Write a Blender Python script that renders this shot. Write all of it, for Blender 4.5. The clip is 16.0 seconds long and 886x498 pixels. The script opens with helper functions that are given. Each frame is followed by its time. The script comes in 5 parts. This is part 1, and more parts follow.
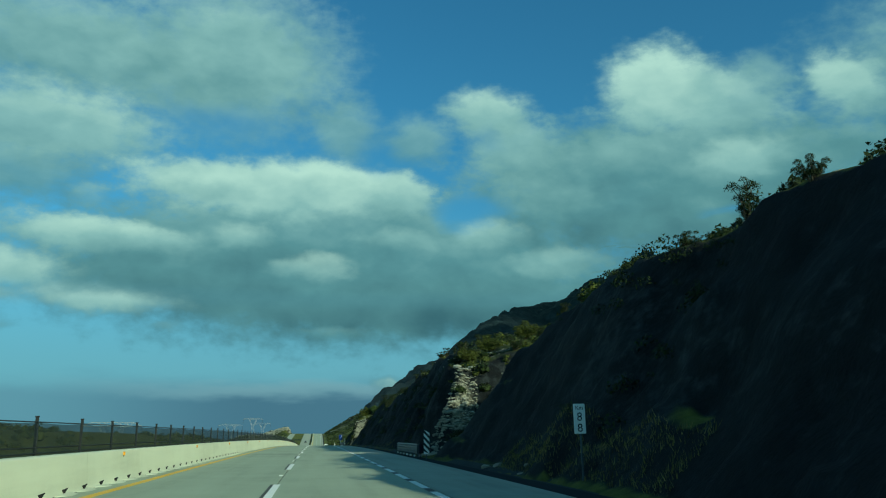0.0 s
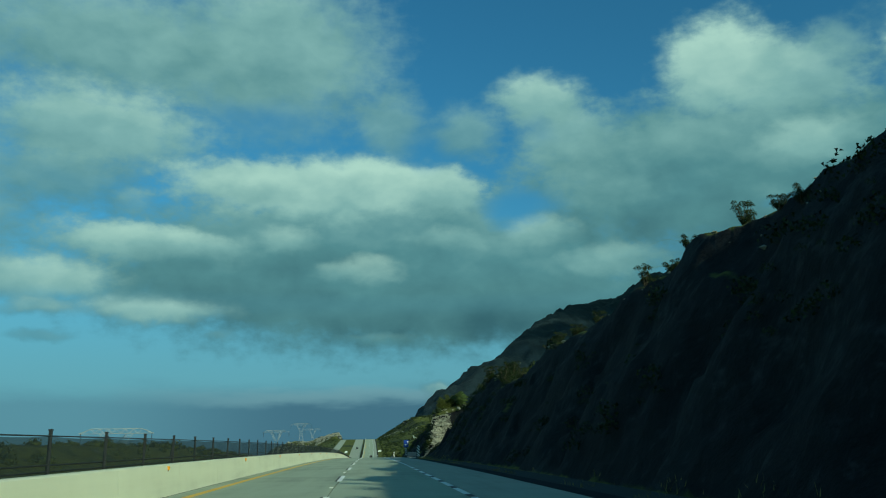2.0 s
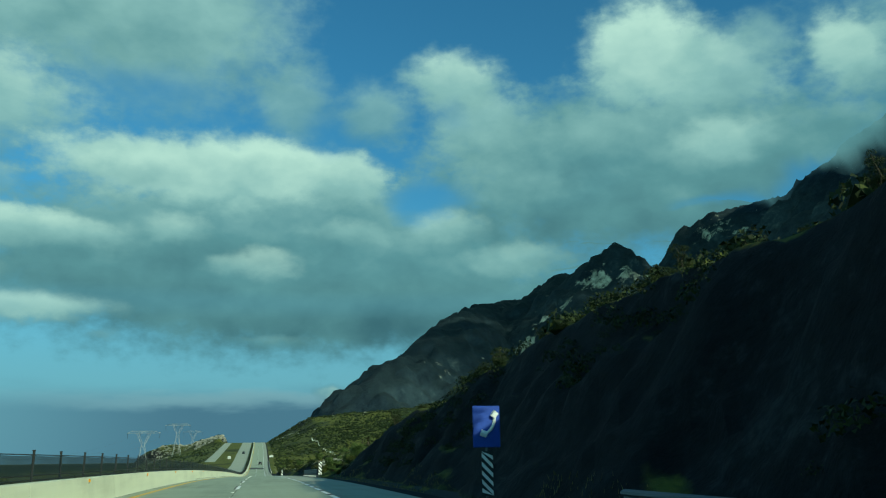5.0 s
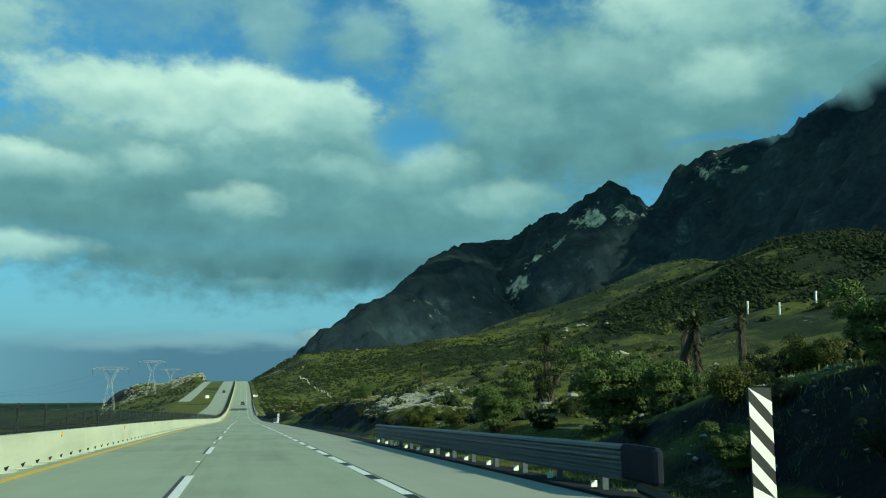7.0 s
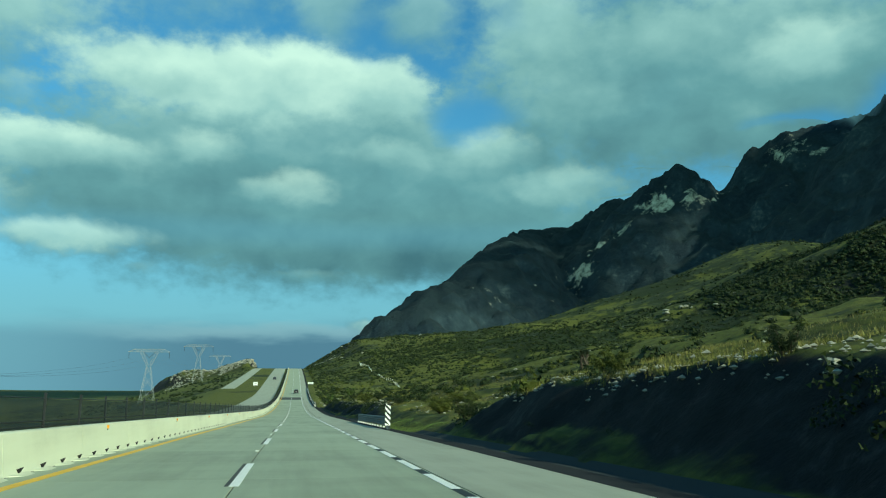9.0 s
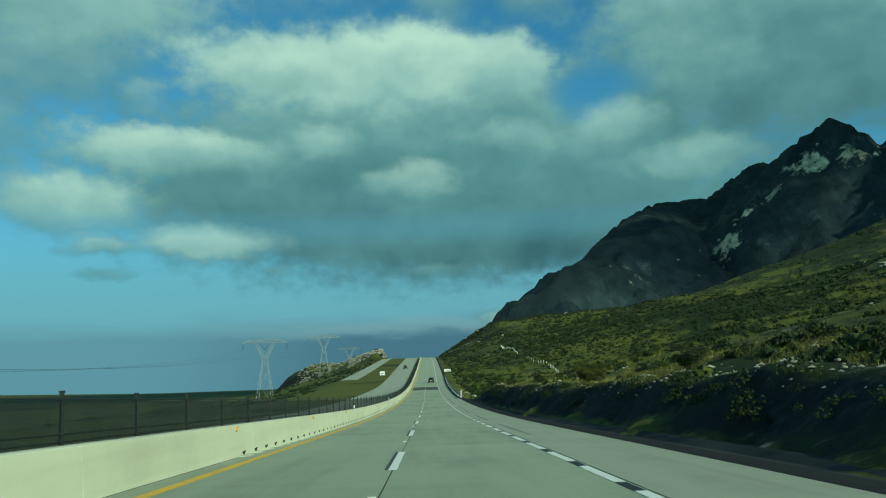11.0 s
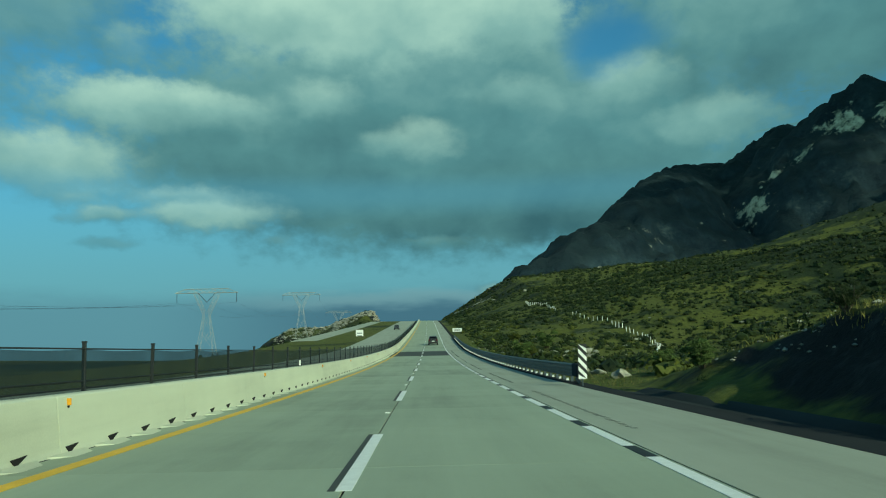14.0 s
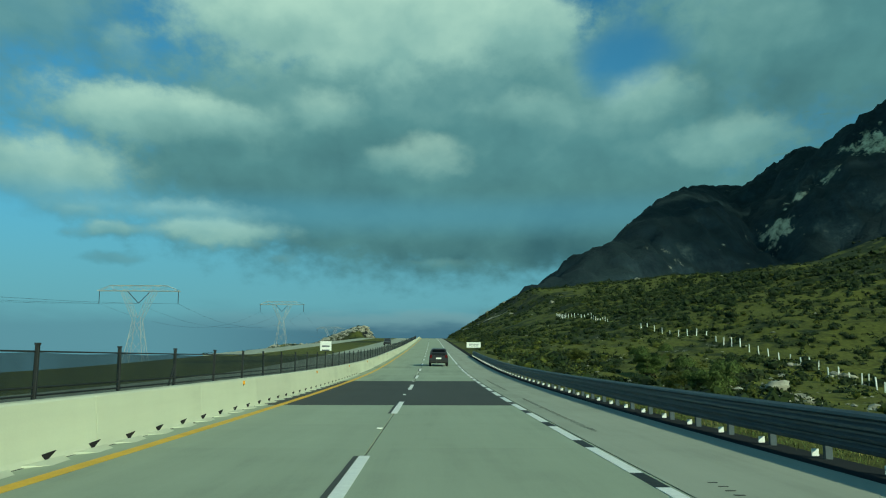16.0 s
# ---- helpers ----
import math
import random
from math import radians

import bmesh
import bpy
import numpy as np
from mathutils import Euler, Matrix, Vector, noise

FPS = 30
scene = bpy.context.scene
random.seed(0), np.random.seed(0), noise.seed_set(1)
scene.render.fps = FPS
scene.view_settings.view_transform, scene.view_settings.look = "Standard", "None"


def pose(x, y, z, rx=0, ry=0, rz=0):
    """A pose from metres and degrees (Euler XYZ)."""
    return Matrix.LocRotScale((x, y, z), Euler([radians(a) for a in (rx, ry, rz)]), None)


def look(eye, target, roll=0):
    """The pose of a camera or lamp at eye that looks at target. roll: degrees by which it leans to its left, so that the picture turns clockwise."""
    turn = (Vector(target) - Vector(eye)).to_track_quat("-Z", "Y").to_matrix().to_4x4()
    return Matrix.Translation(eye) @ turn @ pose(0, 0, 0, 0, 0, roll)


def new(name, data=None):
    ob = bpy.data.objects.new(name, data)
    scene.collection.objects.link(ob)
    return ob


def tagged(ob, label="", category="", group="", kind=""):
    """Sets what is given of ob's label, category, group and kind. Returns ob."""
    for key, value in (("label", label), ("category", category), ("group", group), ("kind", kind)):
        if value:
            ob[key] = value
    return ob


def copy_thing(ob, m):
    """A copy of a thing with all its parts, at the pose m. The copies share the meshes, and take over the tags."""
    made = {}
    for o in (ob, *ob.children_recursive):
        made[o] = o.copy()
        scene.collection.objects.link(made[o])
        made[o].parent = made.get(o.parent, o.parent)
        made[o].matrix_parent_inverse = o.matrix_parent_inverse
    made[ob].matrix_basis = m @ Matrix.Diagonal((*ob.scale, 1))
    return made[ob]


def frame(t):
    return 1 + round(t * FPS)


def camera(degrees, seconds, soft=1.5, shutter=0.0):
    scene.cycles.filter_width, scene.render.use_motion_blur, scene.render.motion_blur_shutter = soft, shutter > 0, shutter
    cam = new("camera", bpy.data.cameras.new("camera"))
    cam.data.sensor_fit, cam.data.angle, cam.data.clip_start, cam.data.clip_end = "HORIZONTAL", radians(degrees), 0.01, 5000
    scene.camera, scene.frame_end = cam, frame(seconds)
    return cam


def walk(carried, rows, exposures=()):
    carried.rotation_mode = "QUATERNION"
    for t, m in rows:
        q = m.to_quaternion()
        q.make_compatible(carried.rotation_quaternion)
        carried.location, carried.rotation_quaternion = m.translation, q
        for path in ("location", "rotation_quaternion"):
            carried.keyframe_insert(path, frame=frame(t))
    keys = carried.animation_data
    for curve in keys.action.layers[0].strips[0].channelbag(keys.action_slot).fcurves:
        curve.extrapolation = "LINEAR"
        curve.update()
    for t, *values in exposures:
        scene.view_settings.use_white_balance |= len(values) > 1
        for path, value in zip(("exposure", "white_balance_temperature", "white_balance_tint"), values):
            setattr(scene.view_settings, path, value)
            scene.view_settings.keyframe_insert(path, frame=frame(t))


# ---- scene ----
cam = camera(56.5, 16.0, soft=1.15)
PATH = [
    (0, pose(0.903, 0.000, 1.277, 102.80, 0.06, -8.61)),
    (0.5, pose(0.915, 18.500, 1.401, 102.85, -0.84, -7.48)),
    (1, pose(0.933, 37.000, 1.436, 101.91, 0.03, -7.48)),
    (1.5, pose(0.961, 55.500, 1.421, 102.98, 0.85, -6.13)),
    (2, pose(1.006, 74.000, 1.389, 103.11, 0.85, -5.10)),
    (2.5, pose(0.984, 92.500, 1.341, 102.24, 2.57, -5.24)),
    (3, pose(0.988, 111.000, 1.278, 102.68, 1.68, -5.15)),
    (3.5, pose(0.964, 129.500, 1.180, 102.82, 1.82, -5.55)),
    (4, pose(0.953, 148.000, 1.034, 102.48, 2.81, -8.04)),
    (4.2, pose(0.943, 155.400, 0.963, 103.29, 2.77, -9.45)),
    (6.3, pose(1.117, 233.100, -0.154, 101.43, -0.55, -13.89)),
    (6.5, pose(1.129, 240.500, -0.306, 100.39, -0.88, -13.04)),
    (7, pose(1.236, 259.000, -0.743, 99.41, 0.41, -13.74)),
    (7.5, pose(1.249, 277.500, -1.255, 98.27, -0.62, -14.89)),
    (8, pose(1.264, 296.000, -1.828, 99.10, -0.65, -13.96)),
    (8.5, pose(1.299, 315.100, -2.414, 99.12, -0.34, -11.94)),
    (9, pose(1.340, 334.200, -2.991, 98.91, -0.28, -10.30)),
    (9.2, pose(1.318, 341.840, -3.237, 98.96, -0.17, -8.92)),
    (11.3, pose(1.533, 422.060, -6.058, 98.05, 1.89, -1.00)),
    (11.5, pose(1.566, 429.700, -6.333, 97.43, 1.35, -1.26)),
    (12, pose(1.677, 448.800, -7.000, 98.77, 0.75, 0.27)),
    (12.5, pose(1.738, 467.900, -7.609, 97.99, 1.20, 0.31)),
    (13, pose(1.881, 487.000, -8.134, 97.43, 1.71, -0.16)),
    (13.5, pose(1.933, 506.100, -8.556, 95.74, 1.44, -1.13)),
    (14, pose(1.979, 525.200, -8.894, 96.42, 1.22, -1.23)),
    (14.5, pose(2.080, 544.300, -9.135, 96.66, 0.61, -1.02)),
    (15, pose(2.113, 563.400, -9.290, 96.30, 0.01, -1.20)),
    (15.5, pose(2.230, 582.500, -9.355, 96.72, -0.01, -1.31)),
    (16, pose(2.390, 601.600, -9.352, 98.00, -0.16, -1.08)),
]
walk(cam, PATH, exposures=[(0.0, 0.05, 6350, 6), (1.5, -0.07, 6350, 6), (2.5, -0.12, 6350, 6), (4.0, 0.0, 6350, 6), (6.5, 0.30, 6650, 9), (9.0, 0.42, 6650, 9), (11.5, -0.01, 6620, 4), (16.0, -0.04, 6620, 4)])

# ---- light ----
SUN_AZ, SUN_EL = 142.0, 24.0          # degrees clockwise from +y, and above the horizon
sun_way = Vector((math.sin(radians(SUN_AZ)) * math.cos(radians(SUN_EL)),
                  math.cos(radians(SUN_AZ)) * math.cos(radians(SUN_EL)), math.sin(radians(SUN_EL))))
sun = new("sun", bpy.data.lights.new("sun", "SUN"))
sun.data.energy, sun.data.angle, sun.data.color = 3.9, radians(0.6), (0.91, 1.0, 0.74)
sun.matrix_world = look(sun_way * 50, (0, 0, 0))


# ---- node helpers ----
class Tree:
    """Short ways to add nodes to a node tree."""

    def __init__(self, tree):
        self.t = tree

    def node(self, kind, **values):
        n = self.t.nodes.new(kind)
        for k, v in values.items():
            if k == "operation":
                n.operation = v
            elif k == "blend":
                n.blend_type = v
        return n

    def put(self, socket, value):
        if isinstance(value, bpy.types.NodeSocket):
            self.t.links.new(value, socket)
        elif isinstance(value, (tuple, list)) and socket.type == "RGBA" and len(value) == 3:
            socket.default_value = (*value, 1)
        else:
            socket.default_value = value

    def math(self, op, a, b=0.0, c=0.0, clamp=False):
        n = self.node("ShaderNodeMath", operation=op)
        n.use_clamp = clamp
        for i, v in enumerate((a, b, c)):
            self.put(n.inputs[i], v)
        return n.outputs[0]

    def vec(self, op, a, b=(0, 0, 0)):
        n = self.node("ShaderNodeVectorMath", operation=op)
        self.put(n.inputs[0], a)
        self.put(n.inputs[1], b)
        return n.outputs["Value" if op in ("LENGTH", "DOT_PRODUCT") else "Vector"]

    def smooth(self, v, lo, hi, a=0.0, b=1.0):
        n = self.node("ShaderNodeMapRange")
        n.interpolation_type = "SMOOTHSTEP"
        for k, x in zip(("Value", "From Min", "From Max", "To Min", "To Max"), (v, lo, hi, a, b)):
            self.put(n.inputs[k], x)
        return n.outputs[0]

    def mix(self, fac, a, b, blend="MIX"):
        n = self.node("ShaderNodeMixRGB", blend=blend)
        for i, v in enumerate((fac, a, b)):
            self.put(n.inputs[i], v)
        return n.outputs[0]

    def noise(self, vector, scale, detail=4.0, rough=0.55, out="Fac"):
        n = self.node("ShaderNodeTexNoise")
        self.put(n.inputs["Vector"], vector)
        n.inputs["Scale"].default_value, n.inputs["Detail"].default_value = scale, detail
        n.inputs["Roughness"].default_value = rough
        return n.outputs[out]

    def ramp(self, fac, stops):
        n = self.node("ShaderNodeValToRGB")
        self.put(n.inputs[0], fac)
        e = n.color_ramp.elements
        while len(e) < len(stops):
            e.new(0.5)
        for el, (p, c) in zip(e, stops):
            el.position, el.color = p, (*c, 1)
        return n.outputs[0]


# ---- clouds: one pattern in angles (degrees of azimuth and elevation), for the cloud layer and the low sky ----
def cloud_pattern():
    g = bpy.data.node_groups.new("cloud_pattern", "ShaderNodeTree")
    g.interface.new_socket("Angles", in_out="INPUT", socket_type="NodeSocketVector")
    g.interface.new_socket("Color", in_out="OUTPUT", socket_type="NodeSocketColor")
    g.interface.new_socket("Cover", in_out="OUTPUT", socket_type="NodeSocketFloat")
    T = Tree(g)
    gi, go = g.nodes.new("NodeGroupInput"), g.nodes.new("NodeGroupOutput")
    ang = gi.outputs[0]
    flat = T.vec("MULTIPLY", ang, (1, 1.45, 1))
    warp = T.vec("MULTIPLY", T.vec("SUBTRACT", T.noise(flat, 0.13, 3, 0.5, "Color"), (0.5, 0.5, 0.5)), (3.4, 2.2, 0))
    wisp = T.vec("MULTIPLY", T.vec("SUBTRACT", T.noise(flat, 0.55, 5, 0.55, "Color"), (0.5, 0.5, 0.5)), (1.5, 1.0, 0))
    warped = T.vec("ADD", T.vec("ADD", ang, warp), wisp)
    fine = T.noise(T.vec("ADD", flat, wisp), 0.30, 5, 0.50)
    broad = T.noise(flat, 0.11, 3, 0.5)
    ragged = T.math("MULTIPLY_ADD", T.noise(flat, 0.62, 5, 0.58), 0.62, -0.31)
    grain = T.math("MULTIPLY_ADD", broad, 0.36, T.math("MULTIPLY_ADD", fine, 0.34, -0.35))
    bright, pale, grey, dark = (0.46, 0.72, 0.61), (0.235, 0.465, 0.44), (0.098, 0.27, 0.285), (0.042, 0.135, 0.16)
    color, cover = None, None

    def blob(az, el, w, h, dense, tone, soft=0.9, rise=0.20):
        """One cloud: its middle, half width and half height, opacity, tone (0 dark to 1 bright), softness of the rim, and how much brighter its top is."""
        nonlocal color, cover
        p = T.vec("MULTIPLY", T.vec("SUBTRACT", warped, (az, el, 0)), (1 / w, 1 / h, 0))
        d = T.smooth(T.math("ADD", T.vec("LENGTH", p), ragged), 1.3, 1.3 - soft, 0, dense)
        sep = T.node("ShaderNodeSeparateXYZ")
        T.put(sep.inputs[0], p)
        lift = T.math("MULTIPLY_ADD", sep.outputs[1], rise, T.math("ADD", grain, tone))
        c = T.ramp(lift, [(0.08, dark), (0.38, grey), (0.68, pale), (0.98, bright)])
        if color is None:
            color, cover = c, d
        else:
            color = T.mix(d, color, c)
            inv = T.math("MULTIPLY", T.math("SUBTRACT", 1.0, cover), T.math("SUBTRACT", 1.0, d))
            cover = T.math("SUBTRACT", 1.0, inv)

    def hole(az, el, w, h, clear):
        """A gap of blue sky between clouds."""
        nonlocal cover
        p = T.vec("MULTIPLY", T.vec("SUBTRACT", warped, (az, el, 0)), (1 / w, 1 / h, 0))
        cover = T.math("MULTIPLY", cover, T.smooth(T.math("ADD", T.vec("LENGTH", p), ragged), 0.2, 1.35, 1.0 - clear, 1.0))

    blob(-42, 27.0, 12, 9.0, 0.85, 0.58)
    blob(54.0, 22.0, 14, 9.0, 0.9, 0.46)
    blob(-32.0, 15.0, 9, 4.6, 0.9, 0.50)
    blob(1.3, 12.8, 22.2, 6.5, 0.97, 0.37, 0.55, 0.14)
    blob(27.5, 19.3, 15.2, 5.9, 0.96, 0.39, 0.60, 0.16)
    blob(36.8, 17.9, 9.6, 4.3, 0.95, 0.36, 0.60, 0.12)
    blob(11.6, 9.2, 12.8, 2.9, 0.92, 0.24, 0.80, 0.15)
    blob(-8.5, 30.9, 10.8, 7.6, 0.95, 0.60, 0.90, 0.10)
    blob(-21.4, 29.5, 13.8, 5.0, 0.95, 0.56, 0.90, 0.12)
    blob(1.9, 24.9, 3.4, 3.6, 0.75, 0.56, 1.00, 0.10)
    blob(-21.4, 22.7, 8.8, 3.6, 0.95, 0.66, 0.80, 0.20)
    blob(-23.5, 18.6, 6.0, 2.6, 0.80, 0.50, 0.90, 0.20)
    blob(-3.2, 19.4, 11.3, 2.7, 0.97, 0.87, 0.75, 0.20)
    blob(-10.2, 19.9, 6.0, 2.0, 0.90, 0.74, 0.90, 0.20)
    blob(6.3, 19.1, 3.4, 2.2, 0.93, 0.76, 0.75, 0.20)
    blob(1.1, 20.2, 4.7, 1.4, 0.85, 0.92, 0.90, 0.15)
    blob(-7.7, 19.6, 4.7, 1.3, 0.70, 0.88, 0.95, 0.15)
    blob(-4.8, 13.6, 9.6, 1.8, 0.75, 0.33, 1.00, 0.12)
    blob(-13.6, 11.9, 6.6, 1.6, 0.70, 0.33, 1.00, 0.12)
    blob(17.1, 23.2, 4.4, 3.3, 0.90, 0.60, 0.80, 0.15)
    blob(19.1, 18.8, 4.7, 2.2, 0.70, 0.50, 0.90, 0.10)
    blob(15.0, 26.7, 4.2, 2.5, 0.95, 0.72, 0.75, 0.22)
    blob(8.3, 24.3, 3.2, 2.3, 0.75, 0.58, 0.90, 0.15)
    blob(30.5, 27.5, 5.3, 4.1, 0.96, 0.80, 0.70, 0.20)
    blob(35.4, 25.3, 4.8, 3.6, 0.90, 0.66, 0.85, 0.15)
    blob(39.5, 27.3, 2.3, 2.0, 0.60, 0.62, 0.95, 0.10)
    blob(44.4, 25.2, 2.4, 2.9, 0.95, 0.74, 0.75, 0.20)
    blob(35.0, 20.4, 4.2, 1.6, 0.70, 0.64, 0.95, 0.20)
    blob(25.9, 21.4, 5.7, 1.9, 0.60, 0.56, 1.00, 0.15)
    blob(34.5, 20.4, 3.4, 2.0, 0.70, 0.66, 0.95, 0.15)
    blob(25.6, 22.3, 4.9, 1.7, 0.60, 0.56, 1.00, 0.15)
    blob(27.4, 16.0, 6.9, 1.6, 0.80, 0.33, 1.00, 0.05)
    blob(34.8, 16.8, 5.3, 1.2, 0.70, 0.36, 1.00, 0.05)
    blob(-16.7, 14.4, 4.4, 1.7, 0.85, 0.72, 0.85, 0.22)
    blob(-12.0, 13.9, 2.7, 1.0, 0.60, 0.58, 1.00, 0.20)
    blob(-6.0, 15.1, 2.2, 1.3, 0.70, 0.70, 0.95, 0.20)
    blob(-0.0, 12.6, 2.4, 1.3, 0.62, 0.84, 0.95, 0.20)
    blob(-2.5, 12.1, 1.9, 0.9, 0.50, 0.70, 1.00, 0.20)
    blob(6.4, 15.2, 3.8, 1.1, 0.65, 0.62, 0.95, 0.20)
    blob(13.5, 15.5, 2.8, 1.3, 0.75, 0.70, 0.90, 0.20)
    blob(18.7, 12.8, 4.3, 1.4, 0.70, 0.60, 0.90, 0.20)
    blob(4.5, 8.8, 10.4, 1.8, 0.75, 0.24, 1.00, 0.10)
    blob(12.0, 9.2, 7.4, 1.9, 0.70, 0.24, 1.00, 0.10)
    blob(0.7, 6.8, 2.7, 0.6, 0.55, 0.40, 1.00, 0.20)
    blob(-17.3, 14.5, 5.8, 1.5, 0.92, 0.74, 0.80, 0.22)
    blob(-12.1, 13.9, 4.0, 1.2, 0.70, 0.58, 0.95, 0.20)
    blob(-22.7, 11.2, 5.1, 1.9, 0.92, 0.68, 0.80, 0.22)
    blob(-17.8, 17.5, 1.7, 1.0, 0.50, 0.72, 1.00, 0.20)
    blob(-14.4, 8.7, 4.6, 1.1, 0.85, 0.80, 0.85, 0.20)
    blob(-21.1, 8.5, 2.3, 0.7, 0.75, 0.68, 0.90, 0.20)
    blob(-21.0, 6.7, 1.8, 0.4, 0.45, 0.55, 1.00, 0.10)
    blob(-10.5, 6.8, 1.1, 0.4, 0.40, 0.55, 1.00, 0.10)
    hole(12.3, 17.7, 3.0, 1.5, 0.90)
    hole(12.0, 17.4, 2.3, 1.7, 0.50)
    hole(4.6, 22.8, 2.4, 2.1, 0.55)
    hole(14.7, 24.3, 1.4, 1.4, 0.30)
    hole(-9.7, 25.1, 5.0, 1.5, 0.50)
    blob(5.0, 3.5, 1.3, 0.5, 0.6, 0.85, 0.9)
    T.put(go.inputs["Color"], color)
    T.put(go.inputs["Cover"], cover)
    return g


CLOUDS = cloud_pattern()
LAYER_Z, LAYER_REF = 620.0, 300.0     # height of the cloud layer; the pattern's angles are taken from this place on the road


def angles(T, way):
    """Azimuth and elevation, in degrees, of a direction socket."""
    s = T.node("ShaderNodeSeparateXYZ")
    T.put(s.inputs[0], T.vec("NORMALIZE", way))
    az = T.math("DEGREES", T.math("ARCTAN2", s.outputs[0], s.outputs[1]))
    el = T.math("DEGREES", T.math("ARCSINE", s.outputs[2]))
    c = T.node("ShaderNodeCombineXYZ")
    T.put(c.inputs[0], az)
    T.put(c.inputs[1], el)
    return c.outputs[0], az, el


def make_world():
    w = bpy.data.worlds.new("sky")
    scene.world = w
    w.use_nodes = True
    T = Tree(w.node_tree)
    bg = w.node_tree.nodes["Background"]
    sky = T.node("ShaderNodeTexSky")
    sky.sky_type, sky.sun_disc = "NISHITA", False
    sky.sun_elevation, sky.sun_rotation = radians(SUN_EL), radians(SUN_AZ)
    sky.air_density, sky.dust_density, sky.ozone_density = 1.0, 0.6, 2.0
    air = T.mix(1.0, T.mix(1.0, sky.outputs[0], (0.094, 0.094, 0.094), "MULTIPLY"), (0.30, 1.0, 1.12), "MULTIPLY")
    co = T.node("ShaderNodeTexCoord").outputs["Generated"]
    ang, az, el = angles(T, co)
    # hazy air near the horizon and the far bank of cloud in front
    haze = T.noise(T.vec("MULTIPLY", ang, (0.25, 1.0, 0)), 0.5, 4)
    col = T.mix(T.math("MULTIPLY", T.smooth(el, 17.0, 2.0), 0.88), air, (0.13, 0.345, 0.43))
    col = T.mix(T.math("MULTIPLY", T.smooth(T.math("MULTIPLY_ADD", haze, 2.5, el), 5.6, 3.6), 0.72), col, (0.10, 0.262, 0.335))
    top = T.math("ADD", el, T.math("MULTIPLY_ADD", haze, -2.6, 1.3))
    span = T.math("MULTIPLY", T.smooth(az, -20.0, -3.0), T.smooth(az, 9.5, 5.0))
    rim = T.math("MULTIPLY", T.math("MULTIPLY", T.smooth(top, 3.9, 3.2), T.smooth(top, 2.2, 3.1)), span)
    body = T.math("MULTIPLY", T.smooth(top, 3.5, 2.2), span)
    col = T.mix(T.math("MULTIPLY", body, 0.72), col, (0.045, 0.125, 0.19))
    col = T.mix(T.math("MULTIPLY", rim, 0.55), col, (0.19, 0.36, 0.40))
    grp = T.node("ShaderNodeGroup")
    grp.node_tree = CLOUDS
    T.put(grp.inputs[0], ang)
    low = T.math("MULTIPLY", T.smooth(el, 12.0, 8.2), T.smooth(T.math("ABSOLUTE", az), 60, 45))
    col = T.mix(T.math("MULTIPLY", grp.outputs["Cover"], low), col, grp.outputs["Color"])
    # broken cloud over the rest of the sky, behind and above
    rest = T.smooth(T.noise(T.vec("MULTIPLY", co, (1, 1, 2.2)), 2.4, 6, 0.6), 0.50, 0.66)
    away = T.smooth(T.math("ABSOLUTE", az), 62, 80)
    col = T.mix(T.math("MULTIPLY", T.math("MULTIPLY", rest, away), T.smooth(el, 2, 12)), col, (0.15, 0.26, 0.26))
    T.put(bg.inputs["Color"], col)
    bg.inputs["Strength"].default_value = 1.0


make_world()


# ---- materials ----
def material(name, rough=0.9, metal=0.0):
    m = bpy.data.materials.new(name)
    m.use_nodes = True
    T = Tree(m.node_tree)
    b = m.node_tree.nodes["Principled BSDF"]
    b.inputs["Roughness"].default_value, b.inputs["Metallic"].default_value = rough, metal
    b.inputs["Specular IOR Level"].default_value = 0.25
    return m, T, b


def bump(T, b, height, strength, dist):
    n = T.node("ShaderNodeBump")
    T.put(n.inputs["Height"], height)
    n.inputs["Strength"].default_value, n.inputs["Distance"].default_value = strength, dist
    T.put(b.inputs["Normal"], n.outputs[0])


def plain(name, color, rough=0.7, metal=0.0, vary=0.25, scale=3.0, relief=0.15, island=False, piece=False):
    """A material of one colour with grain, blotches and relief; island or piece: each piece a little different."""
    m, T, b = material(name, rough, metal)
    pos = T.node("ShaderNodeTexCoord").outputs["Object"]
    n = T.math("ADD", T.math("MULTIPLY", T.noise(pos, scale, 5), 0.6), T.math("MULTIPLY", T.noise(pos, scale * 9, 3), 0.4))
    if island:
        n = T.math("MULTIPLY_ADD", T.node("ShaderNodeNewGeometry").outputs["Random Per Island"], 0.6, T.math("MULTIPLY", n, 0.5))
    if piece:
        n = T.math("MULTIPLY_ADD", T.node("ShaderNodeObjectInfo").outputs["Random"], 0.35, T.math("MULTIPLY", n, 0.7))
    lo, hi = [c * (1 - vary) for c in color], [min(1, c * (1 + vary)) for c in color]
    T.put(b.inputs["Base Color"], T.ramp(n, [(0.25, lo), (0.75, hi)]))
    if relief:
        bump(T, b, T.noise(pos, scale * 7, 4), relief, 0.02)
    return m


